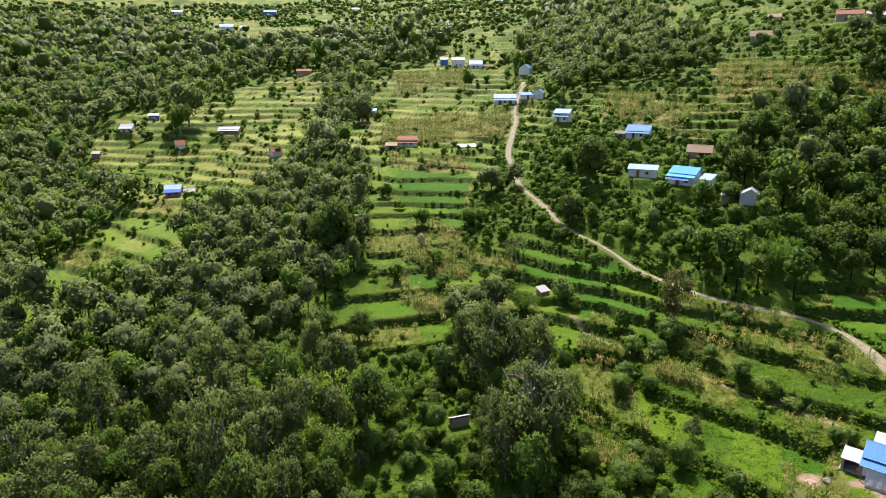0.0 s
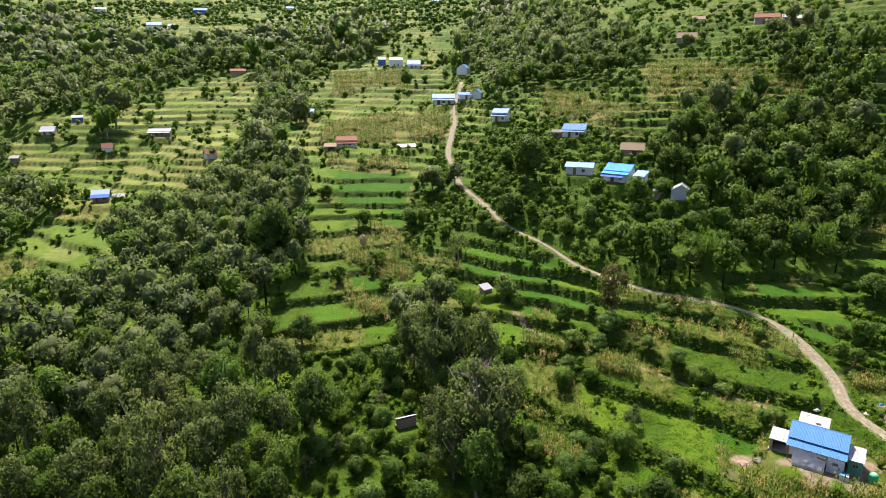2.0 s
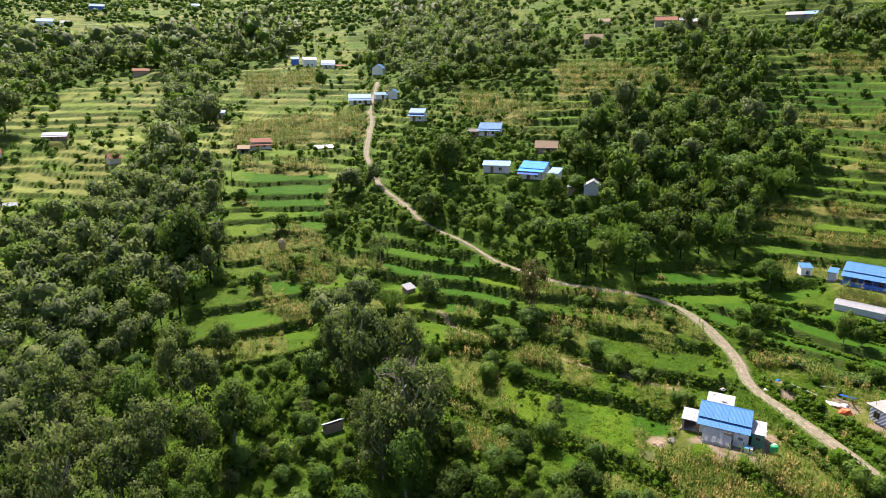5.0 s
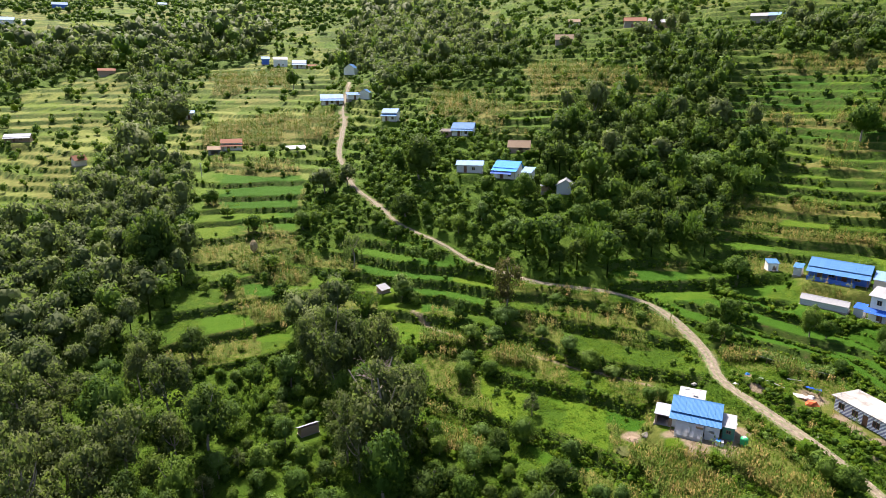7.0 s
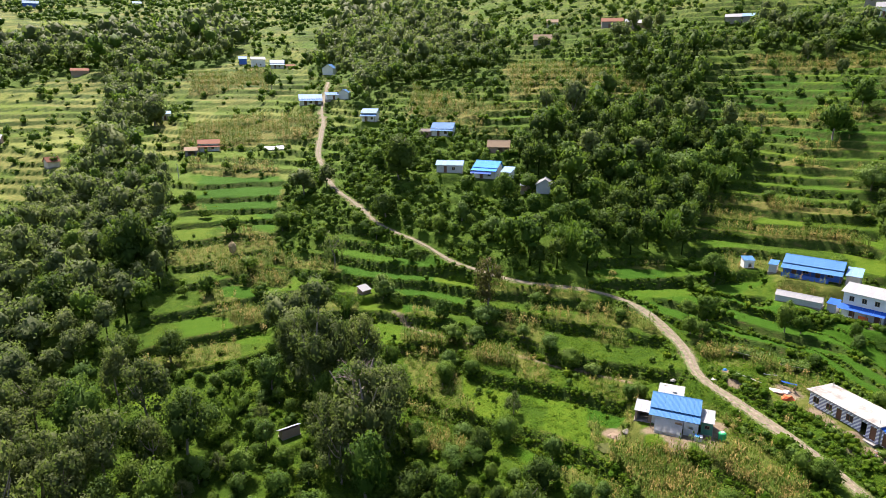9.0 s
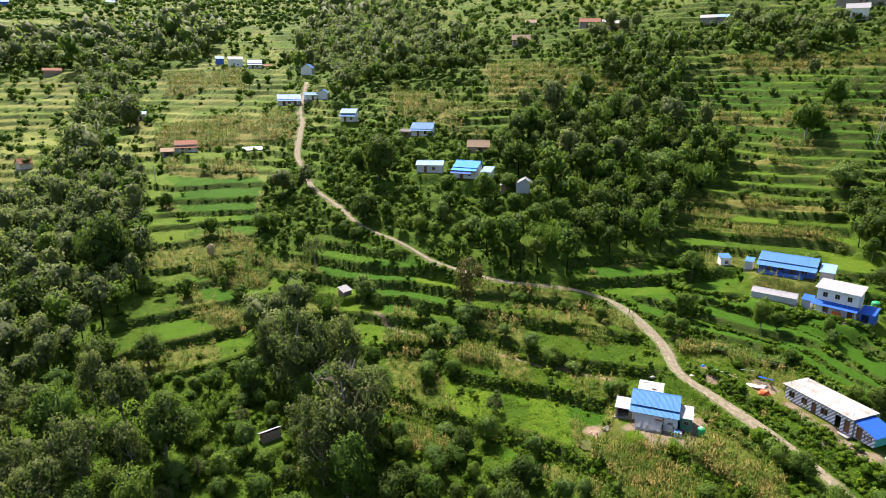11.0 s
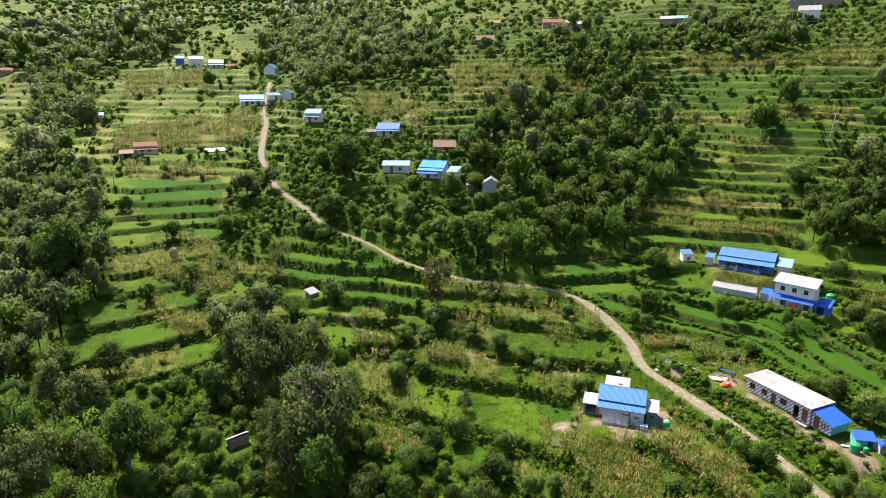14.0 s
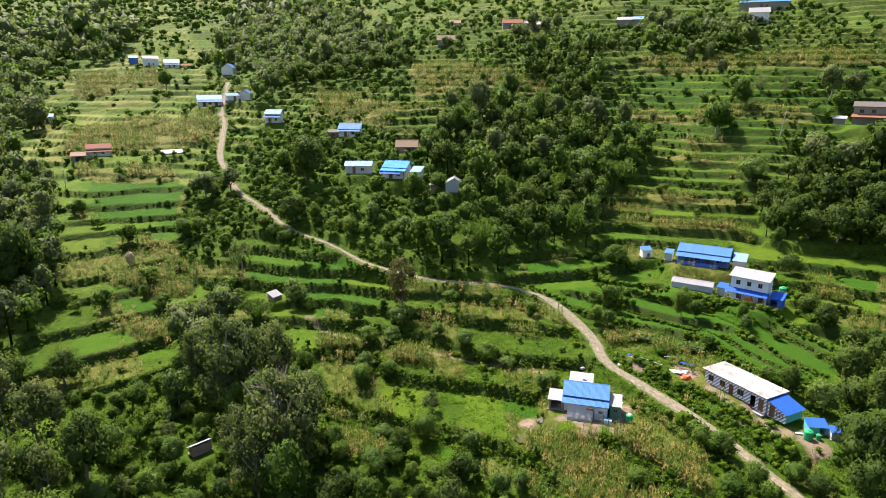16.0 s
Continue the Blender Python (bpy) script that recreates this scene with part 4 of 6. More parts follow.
x, y, r, dense, z, size = x[keep], y[keep], r[keep], dense[keep], z[keep], size[keep]
tall_ = size * np.where(dense, rng.uniform(2.3, 3.1, len(x)), rng.uniform(1.7, 2.4, len(x)))
order = np.argsort(r)
near = order[:180]
for k in near:
    pick_ = rng.uniform()
    kind_ = ("alder" if pick_ < 0.55 and x[k] < 25 else "dark" if pick_ < 0.8 or x[k] > 60 else "green") if dense[k] else ("alder" if pick_ < 0.12 else "dark" if pick_ < 0.3 else "green" if pick_ < 0.85 else "pale")
    tree(kind_, x[k], y[k], tall_[k] * (1.15 if kind_ == "alder" else 1.0), size[k])
rest = order[180:]


def with_trunk(shape):
    """Crown on a short stem, with its foot at the origin; one metre in half width."""
    v, t, n = shape
    sv_, st_ = tube([(0, 0, -1.6), (0, 0, -0.3)], [0.07, 0.04], 4)
    v, t = joined([(v, t), (sv_, st_)])
    return v, t, np.vstack([n, sv_ / np.linalg.norm(sv_, axis=1)[:, None]])


NEAR = [with_trunk(crown_shape(9, 1, 700, 0.082, 1.0, 0.76)) for _ in range(6)]
MID = [with_trunk(crown_shape(6, 1, 260, 0.13, 1.0, 0.7)) for _ in range(6)]
FAR = [crown_shape(3, 1, 80, 0.185, 1.0, 0.72) for _ in range(6)]
FARTHEST = [crown_shape(1, 1, 26, 0.34, 1.0, 0.9, main=0.8) for _ in range(6)]
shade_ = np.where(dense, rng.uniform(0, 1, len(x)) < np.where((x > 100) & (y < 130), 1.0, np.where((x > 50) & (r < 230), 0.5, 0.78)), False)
# Woods at x <= 50 or past 300 m take the haze-paled leaf colour.
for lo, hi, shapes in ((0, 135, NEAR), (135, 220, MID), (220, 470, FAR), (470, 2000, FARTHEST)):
    for want, mat, words in ((1, LEAF_HAZED, "dense grey-green broad-leaved woods, leaves paled for haze"), (2, LEAF_OAK, "dense dark evergreen woods round the hamlet"), (0, LEAF_GREEN, "scattered green trees between the terraces")):
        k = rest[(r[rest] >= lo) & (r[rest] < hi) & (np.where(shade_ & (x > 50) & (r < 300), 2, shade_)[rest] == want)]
        if len(k):
            deep = np.minimum(tall_[k] * 0.42, size[k] * 1.15)
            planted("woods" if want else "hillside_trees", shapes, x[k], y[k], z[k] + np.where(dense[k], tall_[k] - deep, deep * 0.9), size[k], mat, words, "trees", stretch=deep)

# Low hedges on the banks, bushes in the scrub, weeds over the open ground.
BUSH = [crown_shape(1, 1, 25, 0.28, 0.85, 0.9, 0.45) for _ in range(6)]
LOW_HEDGE = [crown_shape(1, 1, 11, 0.36, 0.58, 0.85, 0.5) for _ in range(6)]
HEDGE = [crown_shape(1, 1, 24, 0.28, 0.62, 0.8, 0.5) for _ in range(6)]
for lo, hi, n, share, big_ in ((58, 130, 44000, 1.0, 0.6), (130, 210, 90000, 0.85, 0.5), (210, 300, 70000, 0.7, 0.7), (300, 480, 24000, 0.4, 1.1)):
    x, y = scatter(n, lo, hi)
    st = survey(x, y)
    ok = (rng.uniform(0, 1, n) < share * st["bank"] * np.where(st["r"] < 130, 0.35 + 0.65 * (vnoise(x / 9, y / 9, 77) > -0.35), 0.12 + 0.88 * (vnoise(x / 13, y / 13, 77) > -0.12))) & (rng.uniform(0, 1, n) > 0.25 * st["strip"]) & (rng.uniform(0, 1, n) > 0.4 * ((x < 15) & (y > 120))) & (st["lane"] > 1.6) & (st["worn"] < 0.5) & clear_of(x, y, 0.6)
    x, y, z = x[ok], y[ok], st["h"][ok]
    size = rng.uniform(0.3, 1.0, len(x)) ** 1.5 * 1.45 * big_
    planted("bank_hedge", HEDGE if lo < 130 else LOW_HEDGE, x, y, z + size * 0.18, size, LEAF_WEED, "low leafy hedge growth along the terrace banks", "hedge")
x, y = scatter(26000, 58, 260)
xf, yf = scatter(15000, 260, 620)
x, y = np.concatenate([x, xf]), np.concatenate([y, yf])
st = survey(x, y)
r = st["r"]
chance = 0.36 * (st["cover"]["scrub"] > 0.5) + 0.2 * (st["cover"]["woods"] > 0.5) + np.where(r < 130, 0.16 * (vnoise(x / 5, y / 5, 83) > -0.1), np.where(r > 260, 0.16 * (vnoise(x / 30, y / 30, 79) > 0.1), 0.012)) + 0.08 * st["bank"]
ok = (rng.uniform(0, 1, len(x)) < chance * (1 - st["strip"] * (st["bank"] < 0.5))) & (st["lane"] > 2.6) & clear_of(x, y, 0.8)
x, y, z, r = x[ok], y[ok], st["h"][ok], r[ok]
size = rng.uniform(0.35, 1.0, len(x)) ** 1.3 * 1.35 * np.clip(r / 160, 0.9, 2.4)
ROWS = [([(70.4, 62), (70.2, 58), (70.2, 55.5)], 0.5, 1.7), ([(68.8, 70), (69.4, 65), (69.6, 61)], 0.8, 1.0), ([(95, 103), (100, 96), (106, 89), (107.5, 83), (110.5, 77), (111, 65)], 0.3, 0.36), ([(101.5, 91), (105, 85), (103.5, 75), (101, 67), (100, 60)], 0.3, 0.36), ([(88, 101), (94, 89.5), (98, 79), (97, 72)], 0.3, 0.36),
        ([(106.5, 91.5), (109.5, 87.5), (111.5, 83.5), (114, 80)], 0.9, 1.15), ([(112, 98), (110, 92.5), (108.5, 90.5)], 0.7, 1.0),
        ([(77, 80), (77.8, 73), (78.5, 67), (78.9, 60), (78.7, 52), (78.2, 45)], 1.1, 1.0), ([(88, 72), (92, 67), (94, 61), (96, 56)], 1.6, 1.25), ([(75.5, 70), (75.8, 62), (75.4, 54), (74.6, 47)], 0.9, 0.8),
        ([(69.5, 71), (69.6, 63), (69.2, 57), (68.5, 50)], 1.0, 0.8), ([(113.5, 83), (113.5, 75), (113, 67)], 0.9, 0.9), ([(86, 97), (92, 90.5), (95, 83)], 0.7, 0.7),
        ([(94.6, 113.1), (92.4, 105.2), (88.9, 99.1)], 1.8, 1.5), ([(104.1, 93.1), (106.4, 89.1), (111.9, 87.3)], 1.2, 1.1), ([(95.0, 105.4), (100.4, 102.2), (104.6, 98.6)], 0.8, 0.8), ([(123.2, 86.1), (123.3, 80.0), (120.0, 72.5)], 2.2, 1.4), ([(97.1, 120.7), (100.9, 116.7), (104.2, 112.3)], 1.5, 1.4)]
for line, wide, tall in ROWS:
    line = np.array(spline(line, 0.42))
    for _ in range(2):
        qx, qy = line[:, 0] + rng.normal(0, wide * 0.6, len(line)), line[:, 1] + rng.normal(0, 0.3, len(line))
        ok = clear_of(qx, qy, 0.5) & (rng.uniform(0, 1, len(qx)) < 0.85)
        qx, qy = qx[ok], qy[ok]
        x, y, z = np.concatenate([x, qx]), np.concatenate([y, qy]), np.concatenate([z, survey(qx, qy)["h"]])
        size = np.concatenate([size, rng.uniform(0.5, 1.0, len(qx)) * tall])
verge_x, verge_y, verge_s = [], [], []
for sgn in (-1, 1):
    k = np.arange(len(lane_line))
    thick = vnoise(k / 7.0, k * 0.0, 95 + sgn) > np.interp(lane_line[:, 1], [60, 90, 125, 180], [0.35, 0.3, -0.1, -0.35])
    k = np.repeat(k[thick], 2)
    off = sgn * rng.uniform(1.5, 3.4, len(k))
    verge_x.append(lane_line[k, 0] + side[k, 0] * off + rng.normal(0, 0.4, len(k)))
    verge_y.append(lane_line[k, 1] + side[k, 1] * off + rng.normal(0, 0.4, len(k)))
    verge_s.append(rng.uniform(0.35, 1.0, len(k)) * np.interp(lane_line[k, 1], [60, 130, 180, 300], [0.7, 0.9, 1.25, 1.0]))
for yx, yy, w in YARDS[10:28]:
    a = rng.uniform(0, 6.28, 16)
    verge_x.append(yx + np.cos(a) * w * rng.uniform(0.95, 1.7, 16))
    verge_y.append(yy + np.sin(a) * w * rng.uniform(0.95, 1.7, 16))
    verge_s.append(rng.uniform(0.6, 1.7, 16))
verge_x, verge_y, verge_s = np.concatenate(verge_x), np.concatenate(verge_y), np.concatenate(verge_s)
ok = clear_of(verge_x, verge_y, 0.2) & (lane_near(verge_x, verge_y)[0] > 1.25 + 0.45 * verge_s)
x, y, size = np.concatenate([x, verge_x[ok]]), np.concatenate([y, verge_y[ok]]), np.concatenate([size, verge_s[ok]])
z = np.concatenate([z, survey(verge_x[ok], verge_y[ok])["h"]])
half_ = rng.uniform(0, 1, len(x)) < 0.6
planted("shrubs", BUSH, x[half_], y[half_], z[half_] + size[half_] * 0.45, size[half_], LEAF_WEED, "low leafy green shrubs among the scrub", "shrubs")
planted("shrubs", BUSH, x[~half_], y[~half_], z[~half_] + size[~half_] * 0.45, size[~half_], LEAF_GREEN, "dark green bushes among the scrub", "shrubs")


def herb_shape(leaves):
    """A low leafy clump of grass and herbs."""
    p = rng.normal(0, 1, (leaves, 3)) * [0.42, 0.42, 0.16] + [0, 0, 0.2]
    d = p * [0.6, 0.6, 0.3] + [0, 0, 0.8]
    d /= np.linalg.norm(d, axis=1)[:, None]
    v, t, n = cards(p, d, 0.24, 0.5, 0.0)
    n = 0.45 * n + 0.55 * np.repeat(d, 3, 0)
    return v, t, n / np.linalg.norm(n, axis=1)[:, None]


xa, ya = scatter(46000, 58, 120)
xb, yb = scatter(30000, 120, 200)
x, y = np.concatenate([xa, xb]), np.concatenate([ya, yb])
st = survey(x, y)
ok = (rng.uniform(0, 1, len(x)) < np.where(st["cover"]["rice"] > 0.5, np.where(st["r"] < 112, 0.22, 0.03) + 0.6 * st["bank"] * (1 - 0.5 * st["strip"]), 0.32 + 0.4 * (vnoise(x / 7, y / 7, 85) > 0.0) + 0.28 * st["bank"])) & (st["lane"] > 1.1) & (st["worn"] < 0.6) & clear_of(x, y, 0.2)
x, y, z = x[ok], y[ok], st["h"][ok]
planted("weeds", [herb_shape(8) for _ in range(8)], x, y, z, rng.uniform(0.45, 1.0, len(x)), LEAF_WEED, "lush grass and leafy weeds over banks and plots", "grass")


def maize_shape():
    """A stand of a few dry maize plants: stalks with arching blades and a tassel."""
    out = []
    for k in range(3):
        ox, oy = rng.normal(0, 0.28, 2)
        hgt = rng.uniform(1.7, 2.4)
        for b in range(6):
            a, zb = rng.uniform(0, 6.28), hgt * rng.uniform(0.25, 0.8)
            d, n_ = np.array([math.cos(a), math.sin(a), 0]), np.array([-math.sin(a), math.cos(a), 0]) * 0.06
            p0, p1, p2 = np.array([ox, oy, zb]), np.array([ox, oy, zb + 0.32]) + d * 0.32, np.array([ox, oy, zb + 0.05]) + d * 0.62
            out.append((np.array([p0, p1 - n_, p1 + n_, p2]), np.array([[0, 1, 2], [1, 3, 2]])))
        s_ = 0.035
        out.append((np.array([[ox - s_, oy, 0], [ox + s_, oy, 0], [ox, oy + s_, hgt + 0.25]]), np.array([[0, 1, 2]])))
        out.append((np.array([[ox - 0.09, oy, hgt], [ox + 0.09, oy, hgt], [ox + 0.05, oy, hgt + 0.35], [ox - 0.07, oy + 0.06, hgt + 0.3]]), np.array([[0, 1, 2], [0, 2, 3]])))
    return joined(out)


MAIZE = [maize_shape() for _ in range(5)]
for kind_, poly in REGIONS:
    if kind_ != "corn":
        continue
    pl = np.array(poly, float)
    mid_ = pl.mean(0)
    far_ = np.hypot(*mid_)
    gap = 0.68 if far_ < 120 else 0.95 if far_ < 200 else 1.25
    lo, hi = pl.min(0) - 2, pl.max(0) + 2
    qx, qy = np.meshgrid(np.arange(lo[0], hi[0], gap), np.arange(lo[1], hi[1], gap))
    qx, qy = qx.ravel() + rng.normal(0, gap * 0.22, qx.size), qy.ravel() + rng.normal(0, gap * 0.22, qx.size)
    st = survey(qx, qy)
    ok = (st["cover"]["corn"] > 0.5) & inside(poly, qx, qy) & (st["bank"] < 0.4) & (vnoise(qx / 6, qy / 6, 81) > -0.45) & (rng.uniform(0, 1, qx.size) < (0.85 if far_ < 130 else 1.0)) & (st["lane"] > 2.4) & clear_of(qx, qy, 0.3)
    if ok.sum() > 3:
        planted("maize_field", MAIZE, qx[ok], qy[ok], st["h"][ok], rng.uniform(0.85, 1.2, ok.sum()) * (1.1 if far_ < 200 else 1.25), LEAF_MAIZE, "ripe dry maize standing on a terrace plot", "maize")

x, y = scatter(26000, 60, 240)
st = survey(x, y)
ok = (st["cover"]["sparse_corn"] > 0.5) & (st["bank"] < 0.3) & (st["lane"] > 2.4) & clear_of(x, y, 0.5)
x, y = x[ok], y[ok]
planted("maize_field", MAIZE, x, y, st["h"][ok], rng.uniform(0.6, 1.0, len(x)), LEAF_MAIZE, "thin yellowing maize on small terrace plots", "maize")
# ---- buildings ----


def part(name, bm, mat, parent, label="", m=None):
    me = bpy.data.meshes.new(name)
    bm.to_mesh(me)
    bm.free()
    me.materials.append(mat)
    ob = new(name, me)
    ob.parent = parent
    if m is not None:
        ob.matrix_basis = m
    if label:
        ob["label"] = label
    return ob


def box(bm, x0, x1, y0, y1, z0, z1):
    v = [bm.verts.new(p) for p in ((x0, y0, z0), (x1, y0, z0), (x1, y1, z0), (x0, y1, z0), (x0, y0, z1), (x1, y0, z1), (x1, y1, z1), (x0, y1, z1))]
    for f in ((3, 2, 1, 0), (4, 5, 6, 7), (0, 1, 5, 4), (1, 2, 6, 5), (2, 3, 7, 6), (3, 0, 4, 7)):
        bm.faces.new([v[i] for i in f])
    return bm


def boxed(*sizes, bevel=0.0):
    bm = bmesh.new()
    box(bm, *sizes)
    if bevel:
        bmesh.ops.bevel(bm, geom=bm.edges[:], offset=bevel, segments=1, affect="EDGES")
    return bm


def prism(points, x0, x1):
    """An outline in y and z, drawn out along x."""
    bm = bmesh.new()
    a = [bm.verts.new((x0, y_, z_)) for y_, z_ in points]
    b = [bm.verts.new((x1, y_, z_)) for y_, z_ in points]
    n = len(points)
    bm.faces.new(a[::-1])
    bm.faces.new(b)
    for i in range(n):
        bm.faces.new((a[i], a[(i + 1) % n], b[(i + 1) % n], b[i]))
    bmesh.ops.recalc_face_normals(bm, faces=bm.faces[:])
    return bm


def holed_wall(x0, x1, y0, y1, h, holes):
    """A wall along x with openings (x0, x1, z0, z1) that go through it."""
    bm = bmesh.new()
    xs = sorted({x0, x1, *(v for o in holes for v in o[:2])})
    zs = sorted({0.0, h, *(v for o in holes for v in o[2:])})
    pts = {}

    def at(i, j):
        if (i, j) not in pts:
            pts[i, j] = bm.verts.new((xs[i], y0, zs[j]))
        return pts[i, j]

    for i in range(len(xs) - 1):
        for j in range(len(zs) - 1):
            mx, mz = (xs[i] + xs[i + 1]) / 2, (zs[j] + zs[j + 1]) / 2
            if not any(o[0] < mx < o[1] and o[2] < mz < o[3] for o in holes):
                bm.faces.new((at(i, j), at(i + 1, j), at(i + 1, j + 1), at(i, j + 1)))
    made = bmesh.ops.extrude_face_region(bm, geom=bm.faces[:], use_keep_orig=True)
    bmesh.ops.translate(bm, vec=(0, y1 - y0, 0), verts=[g for g in made["geom"] if isinstance(g, bmesh.types.BMVert)])
    bmesh.ops.recalc_face_normals(bm, faces=bm.faces[:])
    return bm


SHEETS = {}


def roof_sheet(w, s, mat):
    """One ribbed roofing sheet, w wide and s long up the slope; origin at the middle of its lower edge."""
    key = (round(w, 2), round(s, 2), mat.name)
    if key not in SHEETS:
        n = 6
        q = np.linspace(-w / 2, w / 2, 2 * n + 1)
        zz = np.where(np.arange(2 * n + 1) % 2, 0.018, 0.0)
        v = np.concatenate([np.stack([q, q * 0 + y_, zz + d], 1) for y_, d in ((0, 0), (s, 0), (s, -0.02), (0, -0.02))])
        m_ = 2 * n + 1
        f = [(k * m_ + i, k * m_ + i + 1, ((k + 1) % 4) * m_ + i + 1, ((k + 1) % 4) * m_ + i) for k in range(4) for i in range(m_ - 1)]
        me = bpy.data.meshes.new("roof_sheet")
        me.from_pydata(v.tolist(), [], f)
        me.materials.append(mat)
        SHEETS[key] = me
    return SHEETS[key]


def slope(parent, x0, x1, ya, za, yb, zb, mat, wide=1.0, fine=True, name="roof", label=""):
    """A roof slope between its lower edge (ya, za) and its upper edge (yb, zb)."""
    s, tilt = math.hypot(yb - ya, zb - za), math.atan2(zb - za, abs(yb - ya))
    back = yb < ya
    if fine:
        n = max(1, round((x1 - x0) / wide))
        w = (x1 - x0) / n
        for i in range(n):
            ob = new("roof_sheet", roof_sheet(w - 0.015, s, mat))
            ob.parent = parent
            ob.matrix_basis = pose(x0 + (i + 0.5) * w, ya, za + 0.012 * (i % 2), 0, 0, 180 if back else 0) @ pose(0, 0, 0, math.degrees(tilt))
    else:
        bm = boxed(x0, x1, 0, s, -0.04, 0.04)
        part(name, bm, mat, parent, label, pose(0, ya, za) @ pose(0, 0, 0, 0, 0, 180 if back else 0) @ pose(0, 0, 0, math.degrees(tilt)))


def door_part(parent, x, w, z0, h, y, mat, name="door"):
    d = part(name, boxed(x - w / 2 + 0.05, x + w / 2 - 0.05, y + 0.06, y + 0.11, z0, z0 + h - 0.05), mat, parent)
    bm = boxed(x - w / 2, x - w / 2 + 0.06, y - 0.02, y + 0.12, z0, z0 + h)
    box(bm, x + w / 2 - 0.06, x + w / 2, y - 0.02, y + 0.12, z0, z0 + h)
    box(bm, x - w / 2 + 0.06, x + w / 2 - 0.06, y - 0.02, y + 0.12, z0 + h - 0.06, z0 + h)
    part("door_frame", bm, WOOD, d)


def window_part(parent, x, w, z0, h, y, mat=WOOD):
    bm = boxed(x - w / 2, x - w / 2 + 0.08, y - 0.03, y + 0.1, z0, z0 + h)
    box(bm, x + w / 2 - 0.08, x + w / 2, y - 0.03, y + 0.1, z0, z0 + h)
    box(bm, x - 0.04, x + 0.04, y - 0.02, y + 0.08, z0 + 0.08, z0 + h - 0.08)
    box(bm, x - w / 2 + 0.08, x + w / 2 - 0.08, y - 0.03, y + 0.1, z0 + h - 0.08, z0 + h)
    box(bm, x - w / 2 + 0.08, x + w / 2 - 0.08, y - 0.03, y + 0.1, z0, z0 + 0.08)
    f = part("window", bm, mat, parent)
    part("pane", boxed(x - w / 2 + 0.08, x + w / 2 - 0.08, y + 0.04, y + 0.06, z0 + 0.08, z0 + h - 0.08), GLASS, f)


def house(name, label, x, y, ang, L, D, H, rise=1.2, ridge=0.0, back=None, roof=BLUE_ROOF, roof_back=None, wall=WHITE_WALL, ends=None, over=0.35,
          openings=(), porch=None, porch_roof=None, fine=True, z=None, group="", plinth=0.25, category="house", door_mat=BROWN_DOOR, opening_mat=WOOD):
    """A house with pitched roof. Its long side runs along ang, its front faces the viewer's side. openings: kind, x, width, sill, height."""
    root = new(name)
    z = ground(x, y) if z is None else z
    root.matrix_world = pose(x, y, z, 0, 0, ang)
    back = H if back is None else back
    yr, top = ridge, max(H, back) + rise
    wallp = 0.2
    holes = [(ox - w / 2, ox + w / 2, z0, z0 + h) for k, ox, w, z0, h in openings]
    part("plinth", boxed(-L / 2 - 0.12, L / 2 + 0.12, -D / 2 - 0.15, D / 2 + 0.12, -1.2, plinth * 0.3), STONE_WALL, root)
    part("wall", holed_wall(-L / 2, L / 2, -D / 2, -D / 2 + wallp, H, holes), wall, root)
    part("wall", boxed(-L / 2, L / 2, D / 2 - wallp, D / 2, 0, back), wall, root)
    k0, k1 = -D / 2 + wallp + 0.003, D / 2 - wallp - 0.003
    fa = H + (top - H) * (k0 + D / 2) / (yr + D / 2 + 1e-6)
    fb = back + (top - back) * (D / 2 - k1) / (D / 2 - yr + 1e-6)
    outline = [(k0, 0), (k1, 0), (k1, fb - 0.06), (yr, top - 0.06), (k0, fa - 0.06)] if yr < D / 2 - 0.3 else [(k0, 0), (k1, 0), (k1, top - 0.1), (k0, fa - 0.06)]
    for sx in (-1, 1):
        a, b = sorted((sx * (L / 2), sx * (L / 2 - wallp)))
        part("gable_wall", prism(outline, a, b), ends or wall, root)
    part("floor", boxed(-L / 2 + wallp, L / 2 - wallp, -D / 2 + wallp, D / 2 - wallp, 0.0, 0.05), EARTH, root)
    g1 = (top - H) / (yr + D / 2)
    slope(root, -L / 2 - over, L / 2 + over, -D / 2 - over, H - over * g1 + 0.05, yr, top + 0.05, roof, fine=fine)
    if yr < D / 2 - 0.3:
        g2 = (top - back) / (D / 2 - yr)
        slope(root, -L / 2 - over, L / 2 + over, D / 2 + over, back - over * g2 + 0.05, yr, top + 0.05, roof_back or roof, fine=fine)
        part("ridge_cap", prism([(yr - 0.16, top + 0.02), (yr, top + 0.13), (yr + 0.16, top + 0.02)], -L / 2 - over, L / 2 + over), roof, root)
    for k, ox, w, z0, h in openings:
        if k == "door":
            door_part(root, ox, w, z0, h, -D / 2, door_mat)
        elif k == "window":
            window_part(root, ox, w, z0, h, -D / 2, opening_mat)
    if porch:
        depth, high, low = porch
        slope(root, -L / 2 - over, L / 2 + over, -D / 2 - depth, low, -D / 2 + 0.02, high, porch_roof or roof, fine=fine, name="porch_roof")
        n = max(2, int(L / 2.4) + 1)
        for i in range(n):
            px = -L / 2 + 0.1 + (L - 0.2) * i / (n - 1)
            part("post", boxed(px - 0.06, px + 0.06, -D / 2 - depth + 0.15, -D / 2 - depth + 0.27, -0.3, low - 0.02), WOOD, root)
    return tagged(root, label, category, group)


